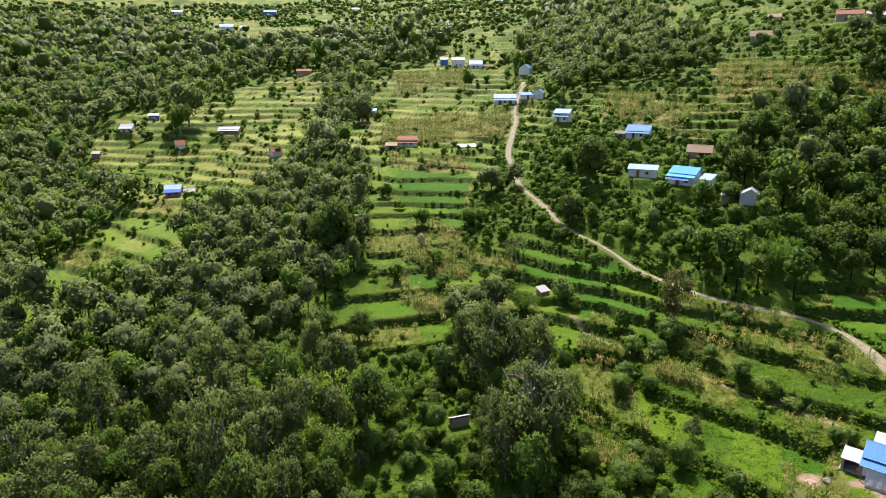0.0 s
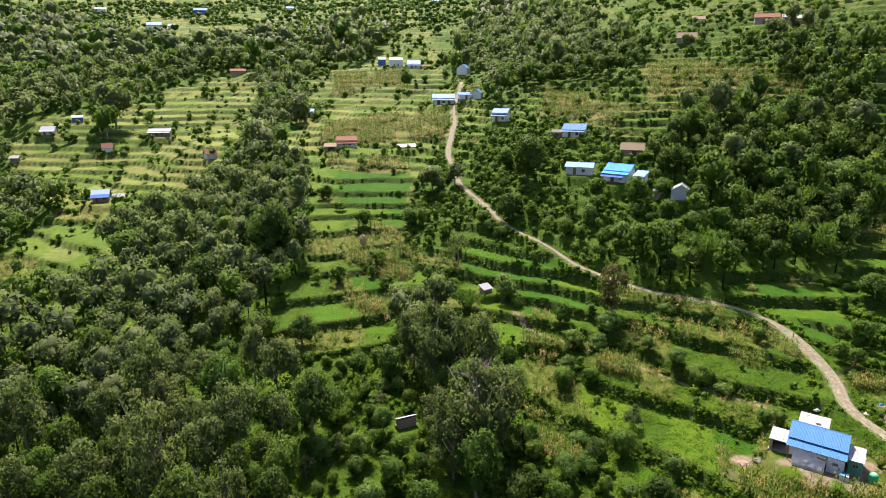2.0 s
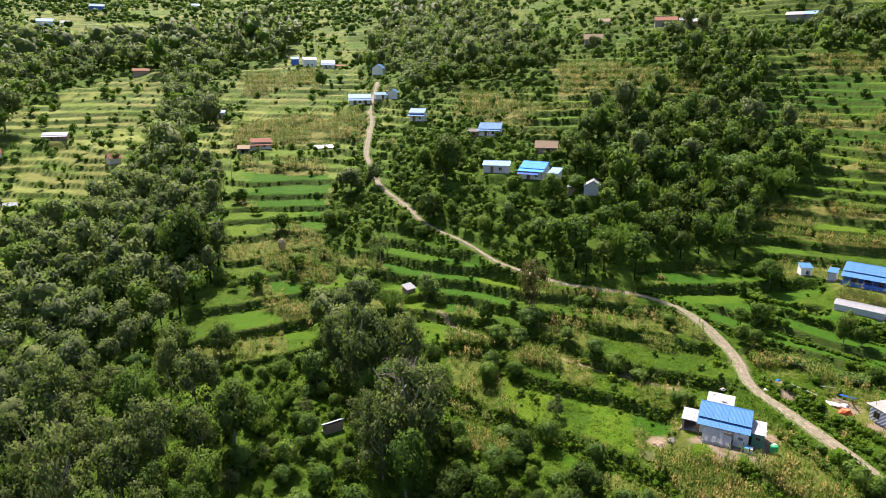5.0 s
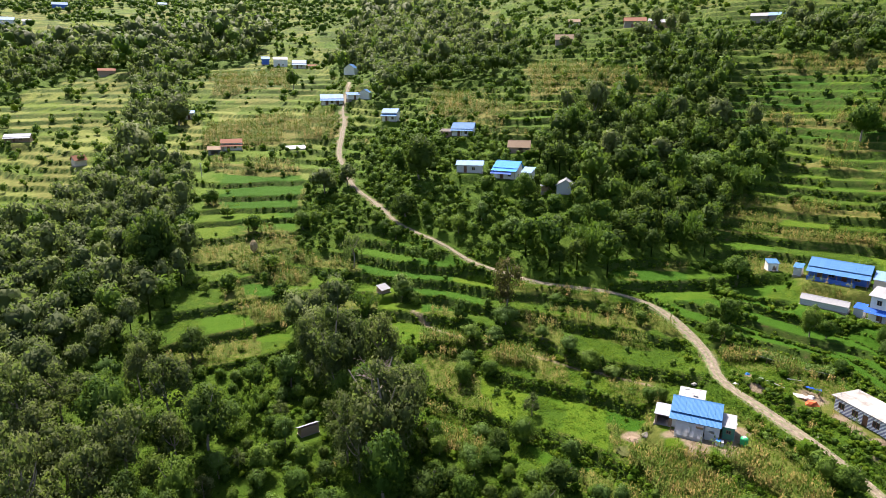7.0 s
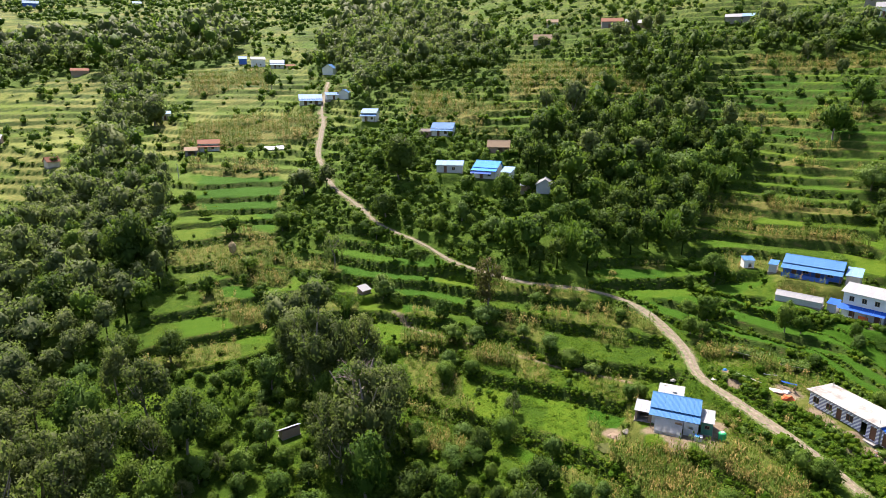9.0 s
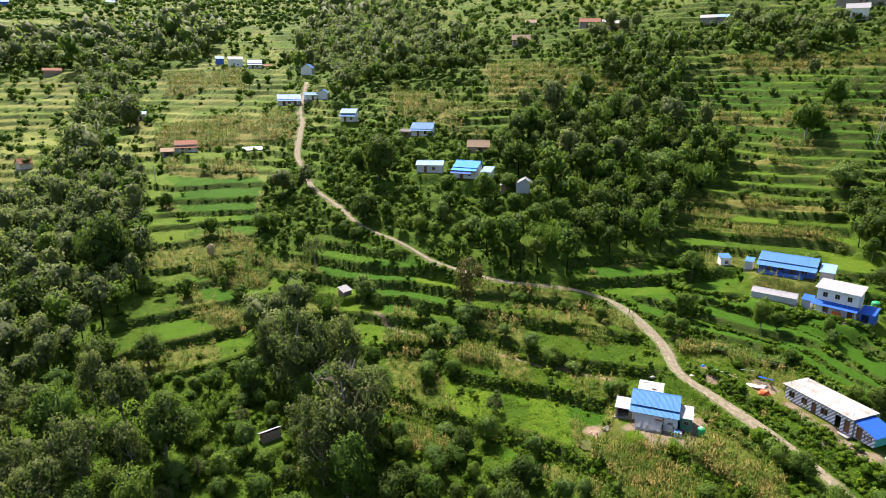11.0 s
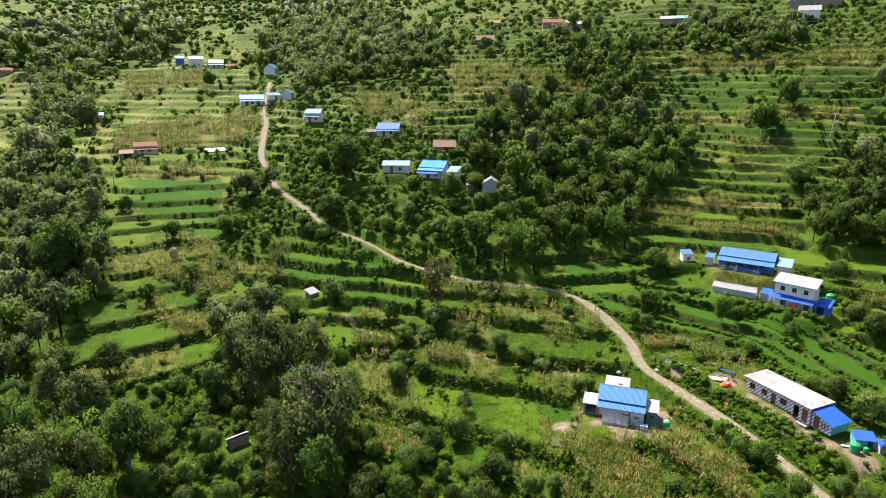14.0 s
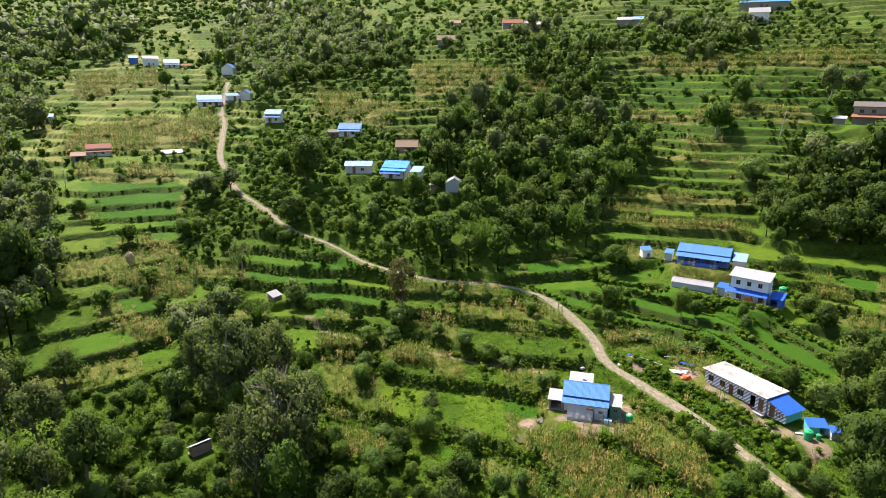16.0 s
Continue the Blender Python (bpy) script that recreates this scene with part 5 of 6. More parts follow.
# -- the blue-roofed house by the lane --
A = house("house", "small lime-washed house with a two-tier blue metal roof", 61.0, 73.8, -41, 6.8, 4.0, 2.95, 0.95, 1.0, 2.9, wall=WHITE_WALL, over=0.3,
          openings=[("door", -0.4, 1.0, 0.05, 2.0), ("window", 1.9, 1.0, 0.9, 1.0)], porch=(1.7, 2.75, 2.3))
bm = bmesh.new()
cols, folds = 15, 5
grid = [[bm.verts.new((-2.7 + 4.0 * i / cols, -3.62 - 1.1 * min(1.0, (folds - j) / 4) + 0.05 * math.sin(i * 1.7) * (1 - j / folds), (-0.55, 0.45, 0.9, 1.3, 1.72, 2.2)[j] + 0.06 * math.sin(i * 0.9 + j))) for i in range(cols + 1)] for j in range(folds + 1)]
for j in range(folds):
    for i in range(cols):
        bm.faces.new((grid[j][i], grid[j][i + 1], grid[j + 1][i + 1], grid[j + 1][i]))
bmesh.ops.solidify(bm, geom=bm.faces[:], thickness=0.03)
part("tarpaulin", bm, TARP, A, "grey-white tarpaulin hung under the porch")
part("board", boxed(0.2, 1.25, -3.95, -3.9, 1.35, 2.0), WOOD, A, "plywood board")
part("porch_wall", holed_wall(1.45, 3.5, -3.65, -3.5, 2.2, [(2.1, 2.8, 1.1, 1.6)]), GREY_WALL, A, "grey block wall under the porch")

annex = house("annex", "low store with a flat whitish sheet roof behind the house", 62.9, 77.6, -41, 3.6, 3.6, 2.0, 0.2, 1.79, 2.1, roof=WHITE_ROOF, wall=GREY_WALL, over=0.2, category="shed")
for dx, dy, sx_ in ((-0.9, 1.2, 0.35), (0.5, -0.6, 0.3), (1.2, 1.6, 0.22)):
    part("stone", boxed(dx - sx_, dx + sx_, dy - sx_ * 0.6, dy + sx_ * 0.6, 2.12, 2.4, bevel=0.05), RUBBLE, annex)
lean = house("lean_to", "open lean-to of dented grey roofing sheets", 57.0, 76.3, -41, 2.4, 2.8, 1.75, 0.35, 1.39, 1.9, roof=GREY_ROOF, wall=MUD_WALL, over=0.15,
             openings=[("gap", 0.0, 1.7, 0.0, 1.6)], category="shed")
house("lean_to", "lean-to with white roof sheets and green walls", 64.1, 70.2, -41, 1.6, 3.4, 2.1, 0.25, 1.79, 2.2, roof=WHITE_ROOF, wall=GREEN_WALL, over=0.2,
              openings=[("window", 0.0, 0.7, 1.0, 0.6)], category="shed")


def water_tank(x, y, radius, height, mat, label, cap=None):
    root = new("water_tank")
    root.matrix_world = pose(x, y, ground(x, y))
    prof = [(0.0, 0.02), (0.96, 0.02), (1.0, 0.06)]
    for k in range(6):
        z0 = 0.08 + 0.72 * k / 6
        prof += [(1.0, z0), (1.03, z0 + 0.03), (1.03, z0 + 0.07), (1.0, z0 + 0.1)]
    prof += [(0.98, 0.84), (0.80, 0.93), (0.45, 0.97)]
    def turned(pf):
        v, f, n = [], [], 20
        for r_, z_ in pf:
            v += [(r_ * radius * math.cos(a * 2 * math.pi / n), r_ * radius * math.sin(a * 2 * math.pi / n), z_ * height) for a in range(n)]
        for i in range(len(pf) - 1):
            f += [(i * n + a, i * n + (a + 1) % n, (i + 1) * n + (a + 1) % n, (i + 1) * n + a) for a in range(n)]
        f.append([(len(pf) - 1) * n + a for a in range(n)])
        bm = bmesh.new()
        vs = [bm.verts.new(p) for p in v]
        for q in f:
            bm.faces.new([vs[i] for i in q])
        return bm
    part("drum", turned(prof), mat, root)
    part("lid", turned([(0.45, 0.96), (0.47, 1.0), (0.42, 1.04), (0.2, 1.05)]), cap or mat, root)
    return tagged(root, label, "water tank", "water tanks")


water_tank(64.5, 67.3, 0.55, 1.3, TANK, "small green plastic water tank with a white lid", PLASTIC)
water_tank(83.4, 50.7, 0.65, 1.45, TANK, "ribbed green plastic water tank beside the yard")
water_tank(84.6, 49.9, 0.35, 0.9, TANK, "smaller green plastic tank beside the yard")
water_tank(123.5, 86.0, 0.8, 1.6, TANK, "ribbed green plastic water tank on a terrace")

# -- the long striped house with a flat roof --
lw = new("flat_roofed_house")
lw.matrix_world = pose(85.3, 63.6, ground(85, 62) - 0.45, 0, 0, -88)
LL, LD, LH = 11.6, 4.8, 2.75
lw_open = [("window", -4.6, 1.0, 1.1, 1.0), ("window", -2.3, 1.0, 1.1, 1.0), ("door", -0.6, 0.85, 0.15, 2.05), ("window", 1.15, 1.15, 1.1, 1.0), ("gap", 3.4, 0.95, 0.15, 2.0), ("door", 4.9, 0.9, 0.15, 2.05)]
part("wall", holed_wall(-LL / 2, LL / 2, -LD / 2, -LD / 2 + 0.22, LH, [(a - w / 2, a + w / 2, z0, z0 + h) for k, a, w, z0, h in lw_open]), STRIPED, lw, "white wall with slanting violet-grey stripes")
part("wall", boxed(-LL / 2, LL / 2, LD / 2 - 0.22, LD / 2, 0, LH), WHITE_WALL, lw)
for sx in (-1, 1):
    a, b = sorted((sx * LL / 2, sx * (LL / 2 - 0.22)))
    part("wall", boxed(a, b, -LD / 2 + 0.223, LD / 2 - 0.223, 0, LH), STRIPED if sx < 0 else WHITE_WALL, lw)
part("plinth", boxed(-LL / 2 - 0.35, LL / 2 + 0.1, -LD / 2 - 0.9, LD / 2 + 0.1, -1.3, -0.003), CONCRETE, lw, "raised concrete apron")
part("floor", boxed(-LL / 2 + 0.22, LL / 2 - 0.22, -LD / 2 + 0.22, LD / 2 - 0.22, 0.0, 0.06), CONCRETE, lw)
part("roof_slab", boxed(-LL / 2 - 0.45, LL / 2 + 0.25, -LD / 2 - 0.45, LD / 2 + 0.3, LH + 0.003, LH + 0.17, bevel=0.02), CONCRETE, lw, "stained white concrete roof slab")
for k, a, w, z0, h in lw_open:
    if k == "door":
        door_part(lw, a, w, z0, h, -LD / 2, BROWN_DOOR)
    elif k == "window":
        window_part(lw, a, w, z0, h, -LD / 2, BROWN_DOOR)
for ax, ay in ((-5.4, -1.9), (-5.4, 1.9), (0.2, 2.0), (5.3, -1.9), (5.3, 1.9)):
    part("rebar", boxed(ax - 0.03, ax + 0.03, ay - 0.03, ay + 0.03, LH + 0.15, LH + 0.75), STEEL, lw)
EL, x0 = 3.0, LL / 2 + 0.26
part("wall", prism([(-LD / 2 + 0.1, 0), (-LD / 2 + 0.3, 0), (-LD / 2 + 0.3, 1.6), (-LD / 2 + 0.1, 1.6)], x0, x0 + EL), STRIPED, lw, "striped wall of the blue-roofed end")
bm = bmesh.new()
vs = [bm.verts.new(p) for yy in (-LD / 2 + 0.1, -LD / 2 + 0.3) for p in ((x0, yy, 1.603), (x0 + EL, yy, 1.603), (x0 + EL, yy, 1.62), (x0, yy, 2.55))]
for q in ((0, 1, 2, 3), (7, 6, 5, 4), (0, 3, 7, 4), (3, 2, 6, 7), (2, 1, 5, 6), (1, 0, 4, 5)):
    bm.faces.new([vs[i] for i in q])
part("wall", bm, STRIPED, lw)
door_part(lw, x0 + 0.75, 0.85, 0.1, 1.95, -LD / 2 - 0.0, BROWN_DOOR)
window_part(lw, x0 + 2.05, 1.1, 0.65, 0.75, -LD / 2 + 0.06, BROWN_DOOR)
part("wall", boxed(x0 + EL - 0.2, x0 + EL, -LD / 2 + 0.303, LD / 2 - 0.7, 0, 1.6), TEAL_WALL, lw, "turquoise painted end wall")
part("wall", boxed(x0, x0 + EL - 0.203, LD / 2 - 0.9, LD / 2 - 0.7, 0, 1.6), WHITE_WALL, lw)
for i in range(5):
    w = (LD - 0.3) / 5
    ob = new("roof_sheet", roof_sheet(w - 0.015, math.hypot(EL + 0.5, 1.05), DEEP_ROOF))
    ob.parent = lw
    ob.matrix_basis = pose(x0 + EL + 0.35, -LD / 2 - 0.15 + (i + 0.5) * w, 1.62 + 0.01 * (i % 2), 0, 0, 90) @ pose(0, 0, 0, math.degrees(math.atan2(1.05, EL + 0.5)))
tagged(lw, "long flat-roofed house with striped walls and blue-roofed end", "house")
house("shed", "turquoise shed with blue roof sheets beside the yard", 86.3, 51.6, -34, 2.6, 2.0, 1.25, 0.25, 0.99, 1.4, roof=DEEP_ROOF, wall=TEAL_WALL, over=0.2, category="shed",
      openings=[("gap", 0.6, 0.8, 0.05, 1.1)])
house("shed", "tiny shed under a blue roof sheet", 87.2, 49.3, -34, 1.3, 1.4, 1.2, 0.2, 0.69, 1.3, roof=DEEP_ROOF, wall=GREY_WALL, over=0.15, category="shed")

# -- the farm beyond the rice plots --
LB = house("farm_house", "long farmhouse with a two-tier pale blue metal roof", 119.0, 104.2, -55, 11.4, 4.0, 2.9, 1.15, 1.0, 2.7, wall=BLUE_WALL, ends=CREAM_WALL, over=0.3,
           openings=[("door", -3.5, 1.0, 0.1, 2.0), ("window", -1.2, 1.2, 0.9, 1.0), ("door", 1.2, 1.0, 0.1, 2.0), ("window", 3.6, 1.2, 0.9, 1.0)], porch=(2.2, 2.7, 2.05))
part("parapet", boxed(-5.7, 3.6, -4.1, -3.98, -0.3, 0.95), BLUE_WALL, LB, "deep blue porch parapet")
house("wing", "cream side wing with a pale blue roof", 123.3, 97.6, -55, 2.6, 4.6, 2.2, 0.5, 2.29, 2.5, roof=PALE_ROOF, wall=CREAM_WALL, over=0.25, category="shed")
house("shed", "small store with a blue roof against the farmhouse", 113.6, 110.0, -55, 1.6, 2.4, 1.9, 0.3, 1.19, 2.1, roof=BLUE_ROOF, wall=GREY_WALL, over=0.2, category="shed")
house("shed", "little white hut with a blue roof", 110.0, 114.2, -20, 2.3, 2.0, 1.9, 0.4, 0.99, 2.0, roof=BLUE_ROOF, wall=WHITE_WALL, over=0.2, category="shed", openings=[("gap", 0.3, 0.9, 0.0, 1.2)])
house("poultry_shed", "long low shed roofed with pale weathered sheets", 108.2, 97.0, -57, 8.6, 2.6, 1.35, 0.7, 0.0, 1.35, roof=WHITE_ROOF, wall=GREY_WALL, over=0.15, category="shed")
WH = house("farm_house", "two-storey white house with a deep blue porch roof", 115.2, 87.6, -66, 7.4, 3.8, 5.3, 0.55, 1.89, 5.7, roof=WHITE_ROOF, wall=WHITE_WALL, over=0.45,
           openings=[("window", -2.2, 0.85, 3.5, 1.0), ("window", 0.0, 0.85, 3.5, 1.0), ("window", 2.2, 0.85, 3.5, 1.0), ("door", -1.8, 1.0, 0.1, 2.0), ("door", 2.6, 1.0, 0.1, 2.0)],
           porch=(1.9, 2.7, 2.1), porch_roof=DEEP_ROOF)
part("cloth", boxed(-0.2, 1.5, -3.5, -3.44, 0.0, 1.4), ORANGE, WH, "orange cloth hung under the porch")
part("porch_wall", boxed(-3.6, -1.2, -3.75, -3.6, -0.4, 0.9), WHITE_WALL, WH)
house("side_porch", "open side room under a deep blue roof", 116.8, 82.2, -66, 2.4, 3.2, 2.0, 0.45, 1.59, 2.3, roof=DEEP_ROOF, wall=BLUE_WALL, over=0.2, category="shed", openings=[("gap", -0.3, 1.3, 0.0, 1.7)])
house("shed", "small store under a deep blue roof", 112.4, 92.4, -66, 1.7, 2.2, 1.9, 0.35, 1.09, 2.1, roof=DEEP_ROOF, wall=GREY_WALL, over=0.2, category="shed")

# -- the hamlet in the trees --
D1 = [("door", -1.2, 0.9, 0.05, 1.9), ("window", 1.2, 0.9, 0.8, 0.9)]
house("house", "low pale house with a faded blue roof among trees", 55.8, 174.5, -24, 7.4, 3.6, 2.3, 0.9, 1.0, 2.3, roof=PALE_ROOF, wall=GREY_WALL, openings=D1)
B2 = house("house", "white house with bright blue tiered roofs among trees", 64.4, 166.0, -42, 6.8, 4.4, 3.3, 1.4, 0.6, 3.2, roof=sheet_metal("bright_blue_roof_sheet", (0.01, 0.20, 0.66), (0.04, 0.30, 0.78), 0.5, 0.02), wall=WHITE_WALL, ends=WHITE_WALL,
           openings=[("door", -1.2, 0.9, 0.05, 1.9), ("window", 1.2, 0.9, 0.8, 0.9)], porch=(1.9, 3.1, 2.5))
slope(B2, -3.6, 2.6, -4.9, 1.75, -4.05, 2.25, DEEP_ROOF)
house("wing", "white side room with a faded roof", 68.6, 161.5, -42, 2.6, 3.6, 2.4, 0.6, 1.79, 2.8, roof=PALE_ROOF, wall=WHITE_WALL, category="shed")
house("farm_shed", "mud-walled shed with a brown thatched roof", 73.0, 179.5, -26, 6.2, 3.6, 2.0, 1.6, 0.3, 2.0, roof=THATCH, wall=MUD_WALL, ends=CREAM_WALL, over=0.4, fine=False, category="shed",
      openings=[("gap", 0.6, 1.4, 0.1, 1.5), ("gap", 2.2, 0.7, 0.1, 1.5)])
house("house", "pale grey gabled hut with a whitish roof", 76.0, 153.0, 62, 4.0, 4.6, 2.6, 1.4, 0.0, 2.6, roof=WHITE_ROOF, wall=GREY_WALL)
house("shed", "low shed under dark roof sheets", 72.0, 156.0, -30, 3.0, 2.0, 1.6, 0.3, 0.99, 1.8, roof=GREY_ROOF, wall=MUD_WALL, category="shed")
house("house", "blue-roofed farmhouse above the hamlet", 62.5, 203.0, -30, 7.0, 4.2, 2.6, 1.6, 1.0, 2.6, roof=BLUE_ROOF, wall=WHITE_WALL, openings=D1, porch=(1.4, 2.4, 1.9))
house("shed", "dark timber shed beside a farmhouse", 57.2, 205.0, -30, 3.4, 3.0, 1.9, 0.4, 1.49, 2.1, roof=SLATE_ROOF, wall=MUD_WALL, category="shed", fine=False)
house("house", "white house with a blue and white roof", 45.2, 241.0, -28, 5.6, 4.2, 3.4, 1.3, 0.6, 3.2, roof=PALE_ROOF, wall=WHITE_WALL, openings=D1, porch=(1.6, 2.8, 2.1), porch_roof=BLUE_ROOF)
# -- houses at the head of the lane --
house("house", "white house with a pale blue roof at the lane head", 27.0, 281.5, -4, 9.2, 4.6, 2.9, 1.6, 1.2, 2.8, roof=PALE_ROOF, wall=WHITE_WALL, openings=[("door", -2.2, 1.2, 0.05, 2.0), ("window", 0, 1.2, 0.8, 1.0), ("door", 2.4, 1.2, 0.05, 2.0)], porch=(2.0, 2.7, 2.0), porch_roof=BLUE_ROOF)
house("house", "cream gabled house with a blue roof", 41.5, 280.0, 68, 5.0, 4.6, 2.8, 1.4, 0.0, 2.8, roof=BLUE_ROOF, wall=WHITE_WALL)
house("shed", "low blue-roofed side building", 35.8, 278.5, 6, 5.0, 3.2, 2.0, 0.5, 1.59, 2.4, roof=BLUE_ROOF, wall=WHITE_WALL, category="shed", openings=[("door", 0.5, 0.9, 0.05, 1.7)])
house("house", "white gabled house with a blue roof", 45.0, 353.0, 62, 6.5, 6.0, 3.6, 2.0, 0.0, 3.6, roof=BLUE_ROOF, wall=WHITE_WALL, openings=())
house("house", "tall white house with a whitish roof", 9.5, 412.0, 4, 8.0, 5.0, 4.4, 1.4, 1.0, 4.2, roof=WHITE_ROOF, wall=WHITE_WALL, openings=D1, fine=False)
house("house", "white house with a pale blue roof", 19.8, 394.0, -4, 7.6, 4.6, 3.0, 1.8, 1.0, 3.0, roof=PALE_ROOF, wall=WHITE_WALL, openings=D1, fine=False, porch=(1.6, 2.6, 2.0))
house("house", "little house with blue painted walls", 0.8, 428.0, 0, 4.6, 4.0, 3.4, 1.4, 0.8, 3.2, roof=BLUE_ROOF, wall=BLUE_WALL, fine=False)
house("shed", "reddish store beside the white houses", 27.5, 397.0, -4, 5.0, 3.6, 1.9, 0.8, 0.5, 1.9, roof=RUST_ROOF, wall=CREAM_WALL, fine=False, category="shed")
house("house", "old white house with a rusty tiered roof", -13.6, 243.2, 2, 7.0, 4.0, 2.8, 1.1, 0.8, 2.7, roof=RUST_ROOF, wall=WHITE_WALL, openings=D1, porch=(1.6, 2.3, 1.7), porch_roof=RUST_ROOF, fine=False)
house("shed", "open shed with a straw-coloured roof", -19.4, 241.0, 2, 4.4, 3.4, 1.9, 0.9, 0.5, 1.9, roof=THATCH, wall=STONE_WALL, fine=False, category="shed", openings=[("gap", 0, 2.4, 0.1, 1.4)])
house("plastic_tunnel", "low greenhouse covered with whitish plastic", 8.6, 233.4, 14, 6.4, 2.6, 0.6, 0.8, 0.0, 0.6, roof=PLASTIC, wall=TARP, fine=False, category="greenhouse")
house("house", "small cream house with a grey-blue roof", -33.8, 299.4, 0, 5.2, 4.0, 2.8, 0.9, 0.8, 2.7, roof=PALE_ROOF, wall=CREAM_WALL, fine=False, openings=[("door", 0.6, 0.9, 0.05, 1.9)])
# -- the valley houses --
house("house", "brick house with a blue porch and pale roof", -99.4, 229.0, 14, 5.2, 4.0, 2.6, 1.2, 0.8, 2.8, roof=PALE_ROOF, wall=MUD_WALL, openings=D1, porch=(1.8, 2.8, 1.9), porch_roof=DEEP_ROOF, fine=False)
house("shed", "grey-roofed shed beside the brick house", -94.0, 230.0, 20, 3.4, 2.6, 1.5, 0.7, 0.3, 1.7, roof=GREY_ROOF, wall=STONE_WALL, fine=False, category="shed")
house("house", "long low house with a weathered grey roof", -99.5, 297.0, 4, 9.0, 4.0, 2.3, 0.9, 0.6, 2.3, roof=GREY_ROOF, wall=MUD_WALL, openings=D1, fine=False, porch=(1.4, 2.2, 1.7))
house("house", "small house with a rust-red roof", -118.0, 284.0, 30, 3.8, 3.4, 2.0, 1.1, 0.4, 2.6, roof=RUST_ROOF, wall=WHITE_WALL, fine=False)
house("house", "white farmhouse with a grey roof", -149.0, 301.0, 8, 5.4, 3.8, 2.3, 1.0, 0.6, 2.8, roof=GREY_ROOF, wall=WHITE_WALL, openings=D1, fine=False, porch=(1.4, 2.4, 1.8))
house("shed", "small blue-grey farm shed", -146.0, 323.5, 20, 4.6, 3.4, 2.4, 0.9, 0.4, 2.4, roof=GREY_ROOF, wall=BLUE_WALL, fine=False, category="shed")
house("shed", "small shed with a whitish roof", -152.5, 277.5, 10, 3.0, 2.6, 1.4, 0.6, 0.4, 1.6, roof=WHITE_ROOF, wall=MUD_WALL, fine=False, category="shed")
house("shed", "hut with a pinkish roof at the edge of the woods", -68.0, 257.0, 35, 4.0, 3.4, 2.2, 1.4, 0.2, 2.2, roof=RUST_ROOF, wall=CREAM_WALL, fine=False, category="shed")
# -- far slope --
for nm_, lab_, args, kw in (
    ("house", "mud-walled house with a rusty roof on a far terrace", (-88.6, 417.0, 8, 9, 5, 2.8, 1.3, 0.8, 2.8), dict(roof=RUST_ROOF, wall=MUD_WALL)),
    ("house", "far house with a blue roof", (-185, 716, 10, 13, 6, 3.2, 2.4, 1, 3.2), dict(roof=BLUE_ROOF, wall=BLUE_WALL)),
    ("house", "long far house with white and blue roofs", (-197, 605, 12, 12, 6, 3.6, 2.4, 1, 3.4), dict(roof=PALE_ROOF, wall=WHITE_WALL)),
    ("house", "far white house on the wooded slope", (-183, 608, 12, 6, 4, 2.4, 1.2, 1, 3.0), dict(roof=WHITE_ROOF, wall=WHITE_WALL)),
    ("house", "far white house with a whitish roof", (-283, 712, 15, 11, 5, 2.8, 1.6, 1, 3.4), dict(roof=WHITE_ROOF, wall=WHITE_WALL)),
    ("house", "far white house with a pale blue roof", (64, 718, -4, 14, 6, 4.0, 2.4, 1, 3.6), dict(roof=PALE_ROOF, wall=WHITE_WALL)),
    ("house", "far small house with a blue roof", (-96, 735, 6, 8, 5, 3.0, 2.0, 1, 3.0), dict(roof=BLUE_ROOF, wall=WHITE_WALL)),
    ("house", "house with a rust-red roof on the upper slope", (165, 271, -28, 9.4, 4.4, 3.2, 1.6, 0.8, 3.0), dict(roof=RUST_ROOF, wall=STONE_WALL, openings=D1)),
    ("house", "stone house with dull grey sheets on the upper slope", (172.5, 267, -30, 5, 4, 3.0, 1.2, 0.8, 3.0), dict(roof=GREY_ROOF, wall=STONE_WALL, openings=D1)),
    ("house", "thatched stone house half hidden by trees", (135, 281, -24, 8, 4.6, 2.4, 2.2, 0.4, 2.4), dict(roof=THATCH, wall=STONE_WALL)),
    ("house", "round-looking stone hut with a brown roof", (156, 314, -26, 5.5, 4.6, 2.6, 1.5, 0.2, 2.6), dict(roof=THATCH, wall=CREAM_WALL)),
    ("house", "long shed with half white, half blue roof sheets", (213.7, 249.1, -42, 6.6, 4.0, 1.9, 1.4, 1.4, 1.8), dict(roof=WHITE_ROOF, wall=STONE_WALL)),
    ("house", "shed with pale blue roof sheets", (218.9, 244.6, -42, 6.0, 4.0, 1.9, 1.4, 1.4, 1.8), dict(roof=PALE_ROOF, wall=STONE_WALL)),
    ("house", "white-roofed house between tall trees", (182, 271, -34, 7, 4.4, 2.8, 1.4, 0.8, 2.6), dict(roof=WHITE_ROOF, wall=MUD_WALL)),
    ("house", "white-roofed house with pale walls on the upper slope", (250, 204.5, -50, 8, 4.4, 3.6, 2.0, 0.8, 3.2), dict(roof=WHITE_ROOF, wall=WHITE_WALL, openings=D1)),
    ("house", "long dark building with a blue roof edge", (271, 219.5, -50, 21, 5, 3.0, 1.0, 1.4, 3.0), dict(roof=BLUE_ROOF, wall=STONE_WALL, openings=D1)),
):
    house(nm_, lab_, *args, fine=False, **kw)
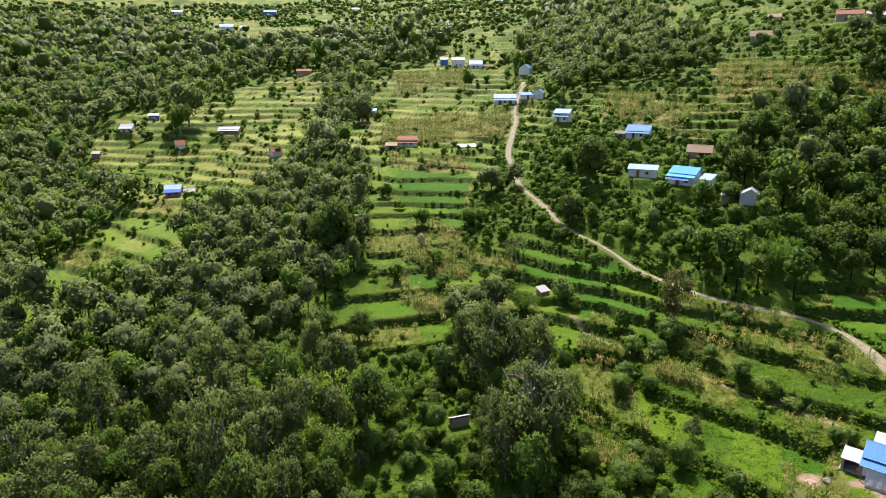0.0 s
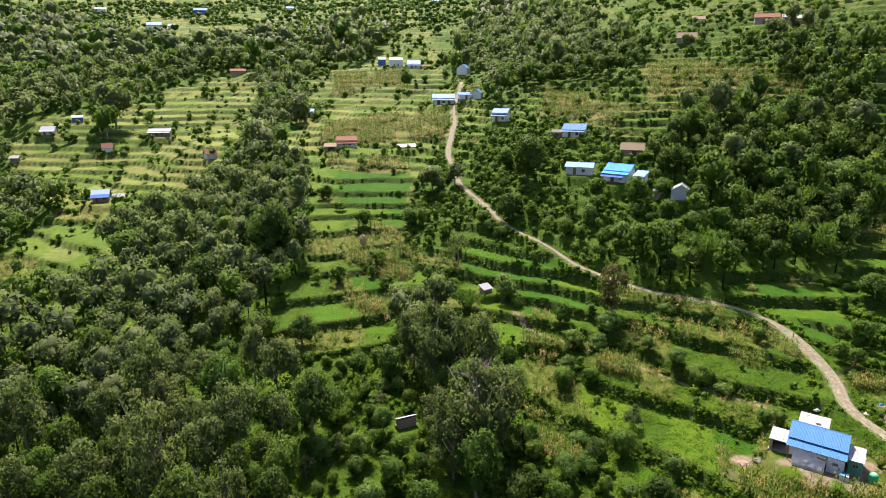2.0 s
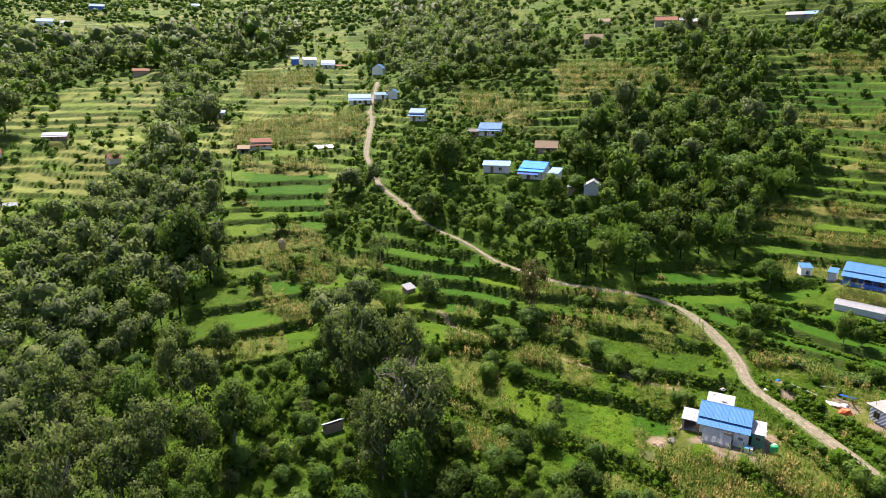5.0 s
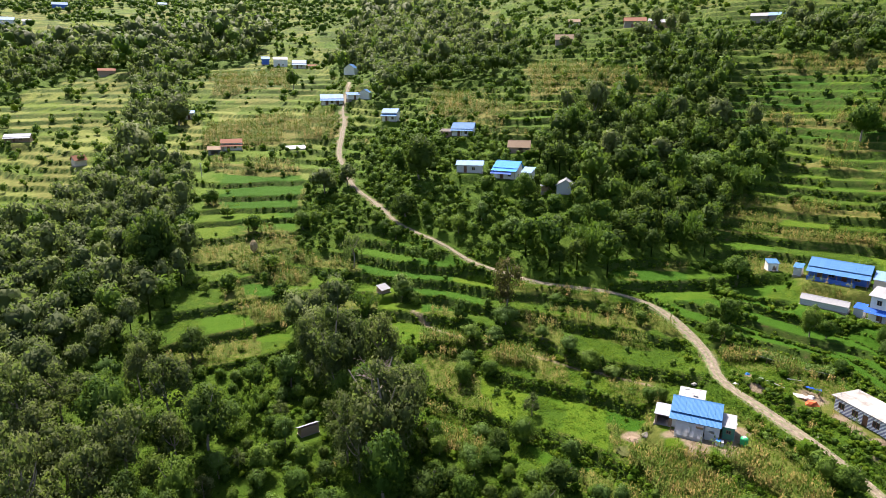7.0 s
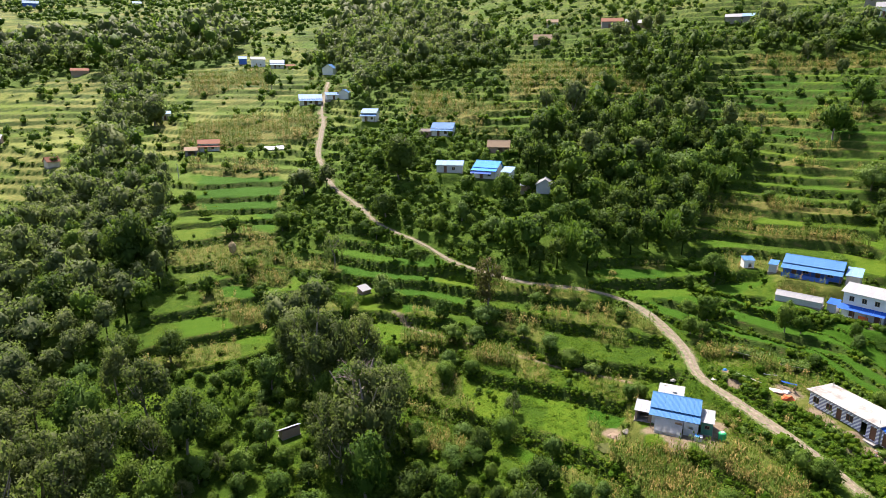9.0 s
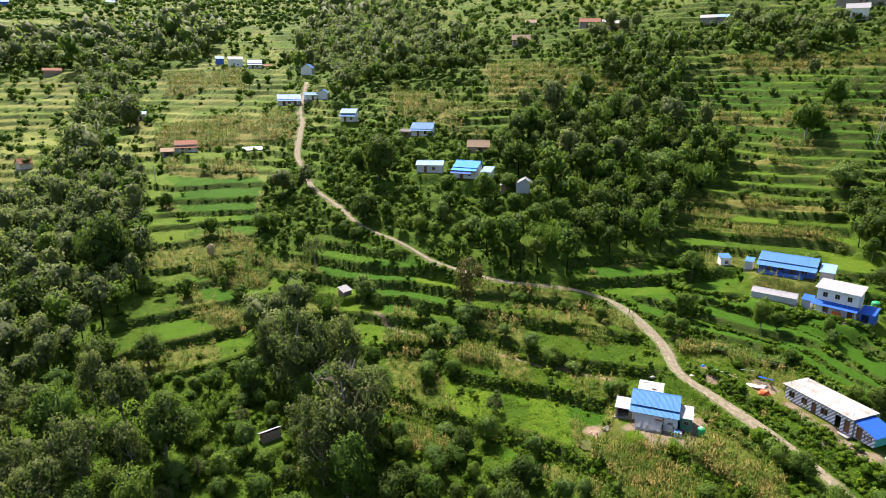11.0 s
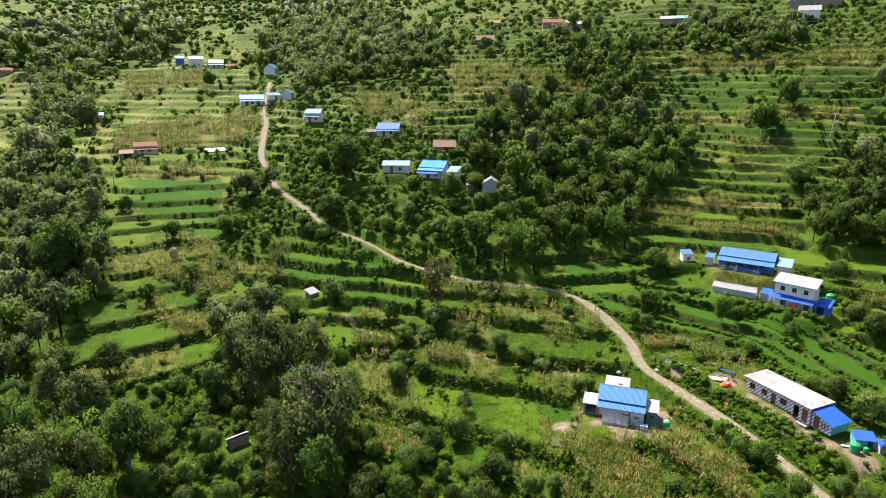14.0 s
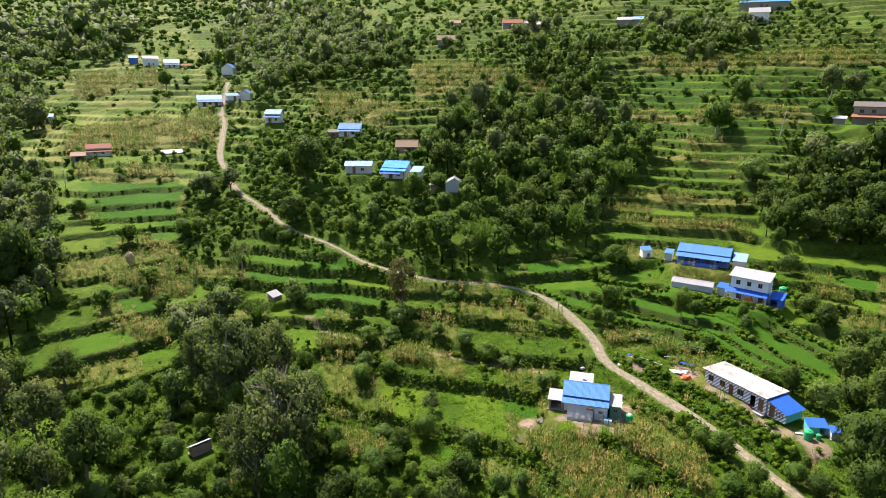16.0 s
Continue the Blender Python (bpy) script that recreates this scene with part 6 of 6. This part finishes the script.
house("house", "old stone house with slate roof on a terrace", 199.0, 119.0, -60, 9.0, 4.4, 5.4, 1.2, 0.6, 5.2, roof=SLATE_ROOF, wall=STONE_WALL, ends=WHITE_WALL, fine=False,
      openings=[("window", -2.4, 1.2, 3.4, 1.1), ("window", 0.6, 1.2, 3.4, 1.1), ("door", 1.8, 1.0, 0.1, 1.8)], porch=(2.6, 3.1, 2.3), porch_roof=RUST_ROOF)
house("shed", "small stone store beside the old house", 193.0, 124.5, -60, 3.2, 2.6, 1.7, 0.4, 1.29, 1.9, roof=GREY_ROOF, wall=STONE_WALL, fine=False, category="shed")
# -- huts among the plots --
house("field_hut", "open field hut with a slanting grey plank roof", 2.8, 95.8, 200, 3.1, 1.5, 1.1, 0.35, 0.74, 1.5, roof=GREY_ROOF, wall=MUD_WALL, over=0.3, category="hut")
house("field_hut", "small hut under a white roof sheet", 23.0, 137.2, 30, 2.4, 2.0, 0.9, 0.55, 0.99, 1.1, roof=WHITE_ROOF, wall=MUD_WALL, over=0.2, category="hut")
# ---- small things ----


def heap(name, label, x, y, half, high, mat, category, rough=0.3, stretch=1.0, turn=0.0):
    """A lumpy pile that sits in the ground."""
    v, t = ICO[2]
    v = v * (1 + rough * rng.normal(0, 0.5, (len(v), 1)).clip(-1, 1)) * [half * stretch, half, high]
    ob = sheet_object(name, v, t, mat, smooth_faces=False)
    ob.matrix_world = pose(x, y, ground(x, y) - 0.05, 0, 0, turn)
    return tagged(ob, label, category)


def plank(name, label, x, y, long_, wide, mat, turn, tilt=0.0, lift=0.15, category="plank", thick=0.08):
    root = new(name)
    root.matrix_world = pose(x, y, ground(x, y) + lift, 0, tilt, turn)
    part("board", boxed(-long_ / 2, long_ / 2, -wide / 2, wide / 2, -thick / 2, thick / 2, bevel=0.01), mat, root)
    return tagged(root, label, category)


def pole_thing(x, y, high, lean, label):
    root = new("power_pole")
    root.matrix_world = pose(x, y, ground(x, y) - 0.3, 0, lean, -50)
    v, t = tube([(0, 0, 0), (0, 0, high * 0.5), (0, 0, high)], [0.13, 0.11, 0.08], 8)
    sh_ = sheet_object("shaft", v, t, STEEL)
    sh_.parent = root
    arm = part("crossarm", boxed(-0.7, 0.7, -0.05, 0.05, high - 0.5, high - 0.4), STEEL, root)
    for ax in (-0.6, 0.6):
        part("insulator", boxed(ax - 0.05, ax + 0.05, -0.05, 0.05, high - 0.4, high - 0.22, bevel=0.02), PLASTIC, arm)
    return tagged(root, label, "pole", "power poles")


pole_thing(174.5, 130.2, 9.0, 6, "leaning grey steel power pole among the terraces")
pole_thing(-22.2, 217.1, 5.0, -4, "short grey power pole on a terrace")

# Straw stacked round a post.
stack = new("haystack")
stack.matrix_world = pose(-5.9, 161.7, ground(-5.9, 161.7))
v, t = tube([(0, 0, 0.5), (0, 0, 1.2), (0, 0, 2.4), (0, 0, 3.1), (0, 0, 3.5)], [0.45, 0.8, 0.95, 0.6, 0.1], 12)
ob = sheet_object("straw", v + rng.normal(0, 0.07, v.shape), t, plain("straw", (0.42, 0.32, 0.16), (0.32, 0.24, 0.12), 6.0, 1.0, relief=0.9), smooth_faces=False)
ob.parent = stack
v, t = tube([(0, 0, -0.2), (0.05, 0, 2.0), (0, 0, 4.2)], [0.09, 0.08, 0.05], 6)
sheet_object("post", v, t, WOOD).parent = stack
tagged(stack, "straw stacked round a wooden post", "haystack")

# Things along the lane and in the yards.
heap("cloth_pile", "bright orange cloth over a pile", 80.3, 71.2, 0.75, 0.75, ORANGE, "cloth", 0.35, 1.35, -30)
heap("rubble", "heap of whitish builders' rubble", 80.6, 73.6, 0.8, 0.35, RUBBLE, "rubble", 0.5, 1.5, -40)
heap("rubble", "scattered whitish rubble and plastic", 82.0, 73.0, 0.55, 0.3, PLASTIC, "rubble", 0.5, 1.3, 20)
heap("rubble", "low heap of stones beside the lane", 73.8, 80.6, 0.45, 0.25, RUBBLE, "rubble", 0.5, 1.6, 10)
heap("rubble", "pale stones on the grass", 68.7, 84.6, 0.5, 0.25, RUBBLE, "rubble", 0.5, 1.7, 30)
heap("earth_heap", "brown heap of soil beside the house", 51.6, 76.0, 0.8, 0.3, EARTH, "soil", 0.4, 1.3, 20)
heap("rubble", "grey stones stacked near the house", 53.2, 75.0, 0.5, 0.4, STONE_WALL, "rubble", 0.5, 1.2, 50)
heap("brush_pile", "dry brown brushwood pile", 48.5, 73.2, 1.2, 0.6, LEAF_BROWN, "brushwood", 0.5, 1.3, 15)
heap("brush_pile", "dry brushwood beside the house path", 66.8, 75.3, 0.8, 0.5, LEAF_BROWN, "brushwood", 0.5, 1.4, -20)
heap("blue_bag", "small blue plastic bag beside the lane", 77.4, 82.2, 0.35, 0.4, BLUE_TARP, "bag", 0.3)
heap("sack", "white sack against the house wall", 65.9, 74.0, 0.4, 0.5, PLASTIC, "sack", 0.25)
heap("sack", "white sack on the grass beside the lane", 67.2, 72.4, 0.35, 0.25, PLASTIC, "sack", 0.25, 1.4, 40)
for dx, dy, s_ in ((-1.6, 0.6, 0.16), (-2.4, 3.0, 0.2), (1.9, 4.6, 0.18), (-1.9, 7.3, 0.22), (2.2, 9.8, 0.2), (-2.0, 12.5, 0.17), (2.1, -3.2, 0.22), (-2.3, -6.0, 0.18)):
    heap("stone", "loose pale stone at the lane's edge", 73.2 + dx, 68 + dy, s_, s_ * 0.7, RUBBLE, "stone", 0.3)
plank("blue_sheet", "blue roofing sheet lying on boards", 84.0, 74.6, 2.4, 0.6, DEEP_ROOF, -35, 8, 0.5, "sheet", 0.05)
plank("board", "weathered board leaning by the yard", 83.3, 72.8, 1.9, 0.25, WOOD, 50, 40, 0.6)
plank("board", "grey pole lying on the grass", 83.1, 78.0, 2.0, 0.12, STEEL, -20, 6, 0.4)
plank("board", "grey pole lying beside another", 83.8, 77.5, 1.8, 0.12, STEEL, -15, 6, 0.4)
plank("board", "boards lying in the yard", 83.6, 51.9, 1.6, 0.5, GREY_ROOF, -40, 0, 0.15)
plank("pipe", "long grey pipe lying beside the lane", 78.6, 78.6, 5.5, 0.12, STEEL, -70, 2, 0.25, "pipe")

# A bed-like box and a tub before the porch.
crate = new("crate")
crate.matrix_world = pose(60.9, 68.1, ground(60.9, 68.1), 0, 0, -41)
part("box", boxed(-0.55, 0.55, -0.4, 0.4, 0, 0.75, bevel=0.02), PLASTIC, crate)
part("cover", boxed(-0.5, 0.1, -0.42, 0.42, 0.753, 0.80), BLUE_TARP, crate, "blue cloth cover")
tagged(crate, "whitish crate with a blue cloth before the porch", "crate")

# A motorbike in the yard of the long house.
bike = new("motorbike")
bike.matrix_world = pose(80.0, 55.4, ground(80, 55.4), 0, 0, 30)
for wx in (-0.65, 0.65):
    v, t = tube([(wx, -0.06, 0.3), (wx, 0, 0.3), (wx, 0.06, 0.3)], [0.30, 0.31, 0.30], 14)
    sheet_object("wheel", v, t, DARK).parent = bike
part("frame", boxed(-0.45, 0.5, -0.1, 0.1, 0.35, 0.65, bevel=0.05), STEEL, bike)
part("seat", boxed(-0.6, 0.1, -0.13, 0.13, 0.66, 0.78, bevel=0.04), DARK, bike)
part("fuel_tank", boxed(0.1, 0.5, -0.13, 0.13, 0.66, 0.88, bevel=0.05), BROWN_DOOR, bike)
part("handlebar", boxed(0.5, 0.56, -0.35, 0.35, 0.95, 1.0), STEEL, bike)
tagged(bike, "parked dark motorbike on the earth yard", "motorbike")

# Beans on a trellis of thin poles.
for tx, ty, tl, tw, turn in ((85.0, 85.6, 7.0, 3.0, -58), (89.5, 79.0, 4.0, 2.4, -50)):
    tr = new("bean_trellis")
    tr.matrix_world = pose(tx, ty, ground(tx, ty), 0, 0, turn)
    for px in (-tl / 2, 0, tl / 2):
        for py in (-tw / 2, tw / 2):
            part("post", boxed(px - 0.05, px + 0.05, py - 0.05, py + 0.05, -0.6, 1.2), WOOD, tr)
    for py in (-tw / 2, 0, tw / 2):
        part("rail", boxed(-tl / 2 - 0.2, tl / 2 + 0.2, py - 0.04, py + 0.04, 1.2, 1.28), RUBBLE, tr)
    n = 900
    c = np.stack([rng.uniform(-tl / 2, tl / 2, n), rng.uniform(-tw / 2, tw / 2, n), 1.28 + rng.normal(0, 0.12, n)], 1)
    v, t, _ = cards(c, np.tile([0, -0.2, 1.0], (n, 1)), 0.32, 0.7)
    vines = sheet_object("vines", v, t, LEAF_PALE, smooth_faces=False)
    vines.parent = tr
    tagged(tr, "bean vines over a trellis of thin poles", "trellis", "bean trellises")
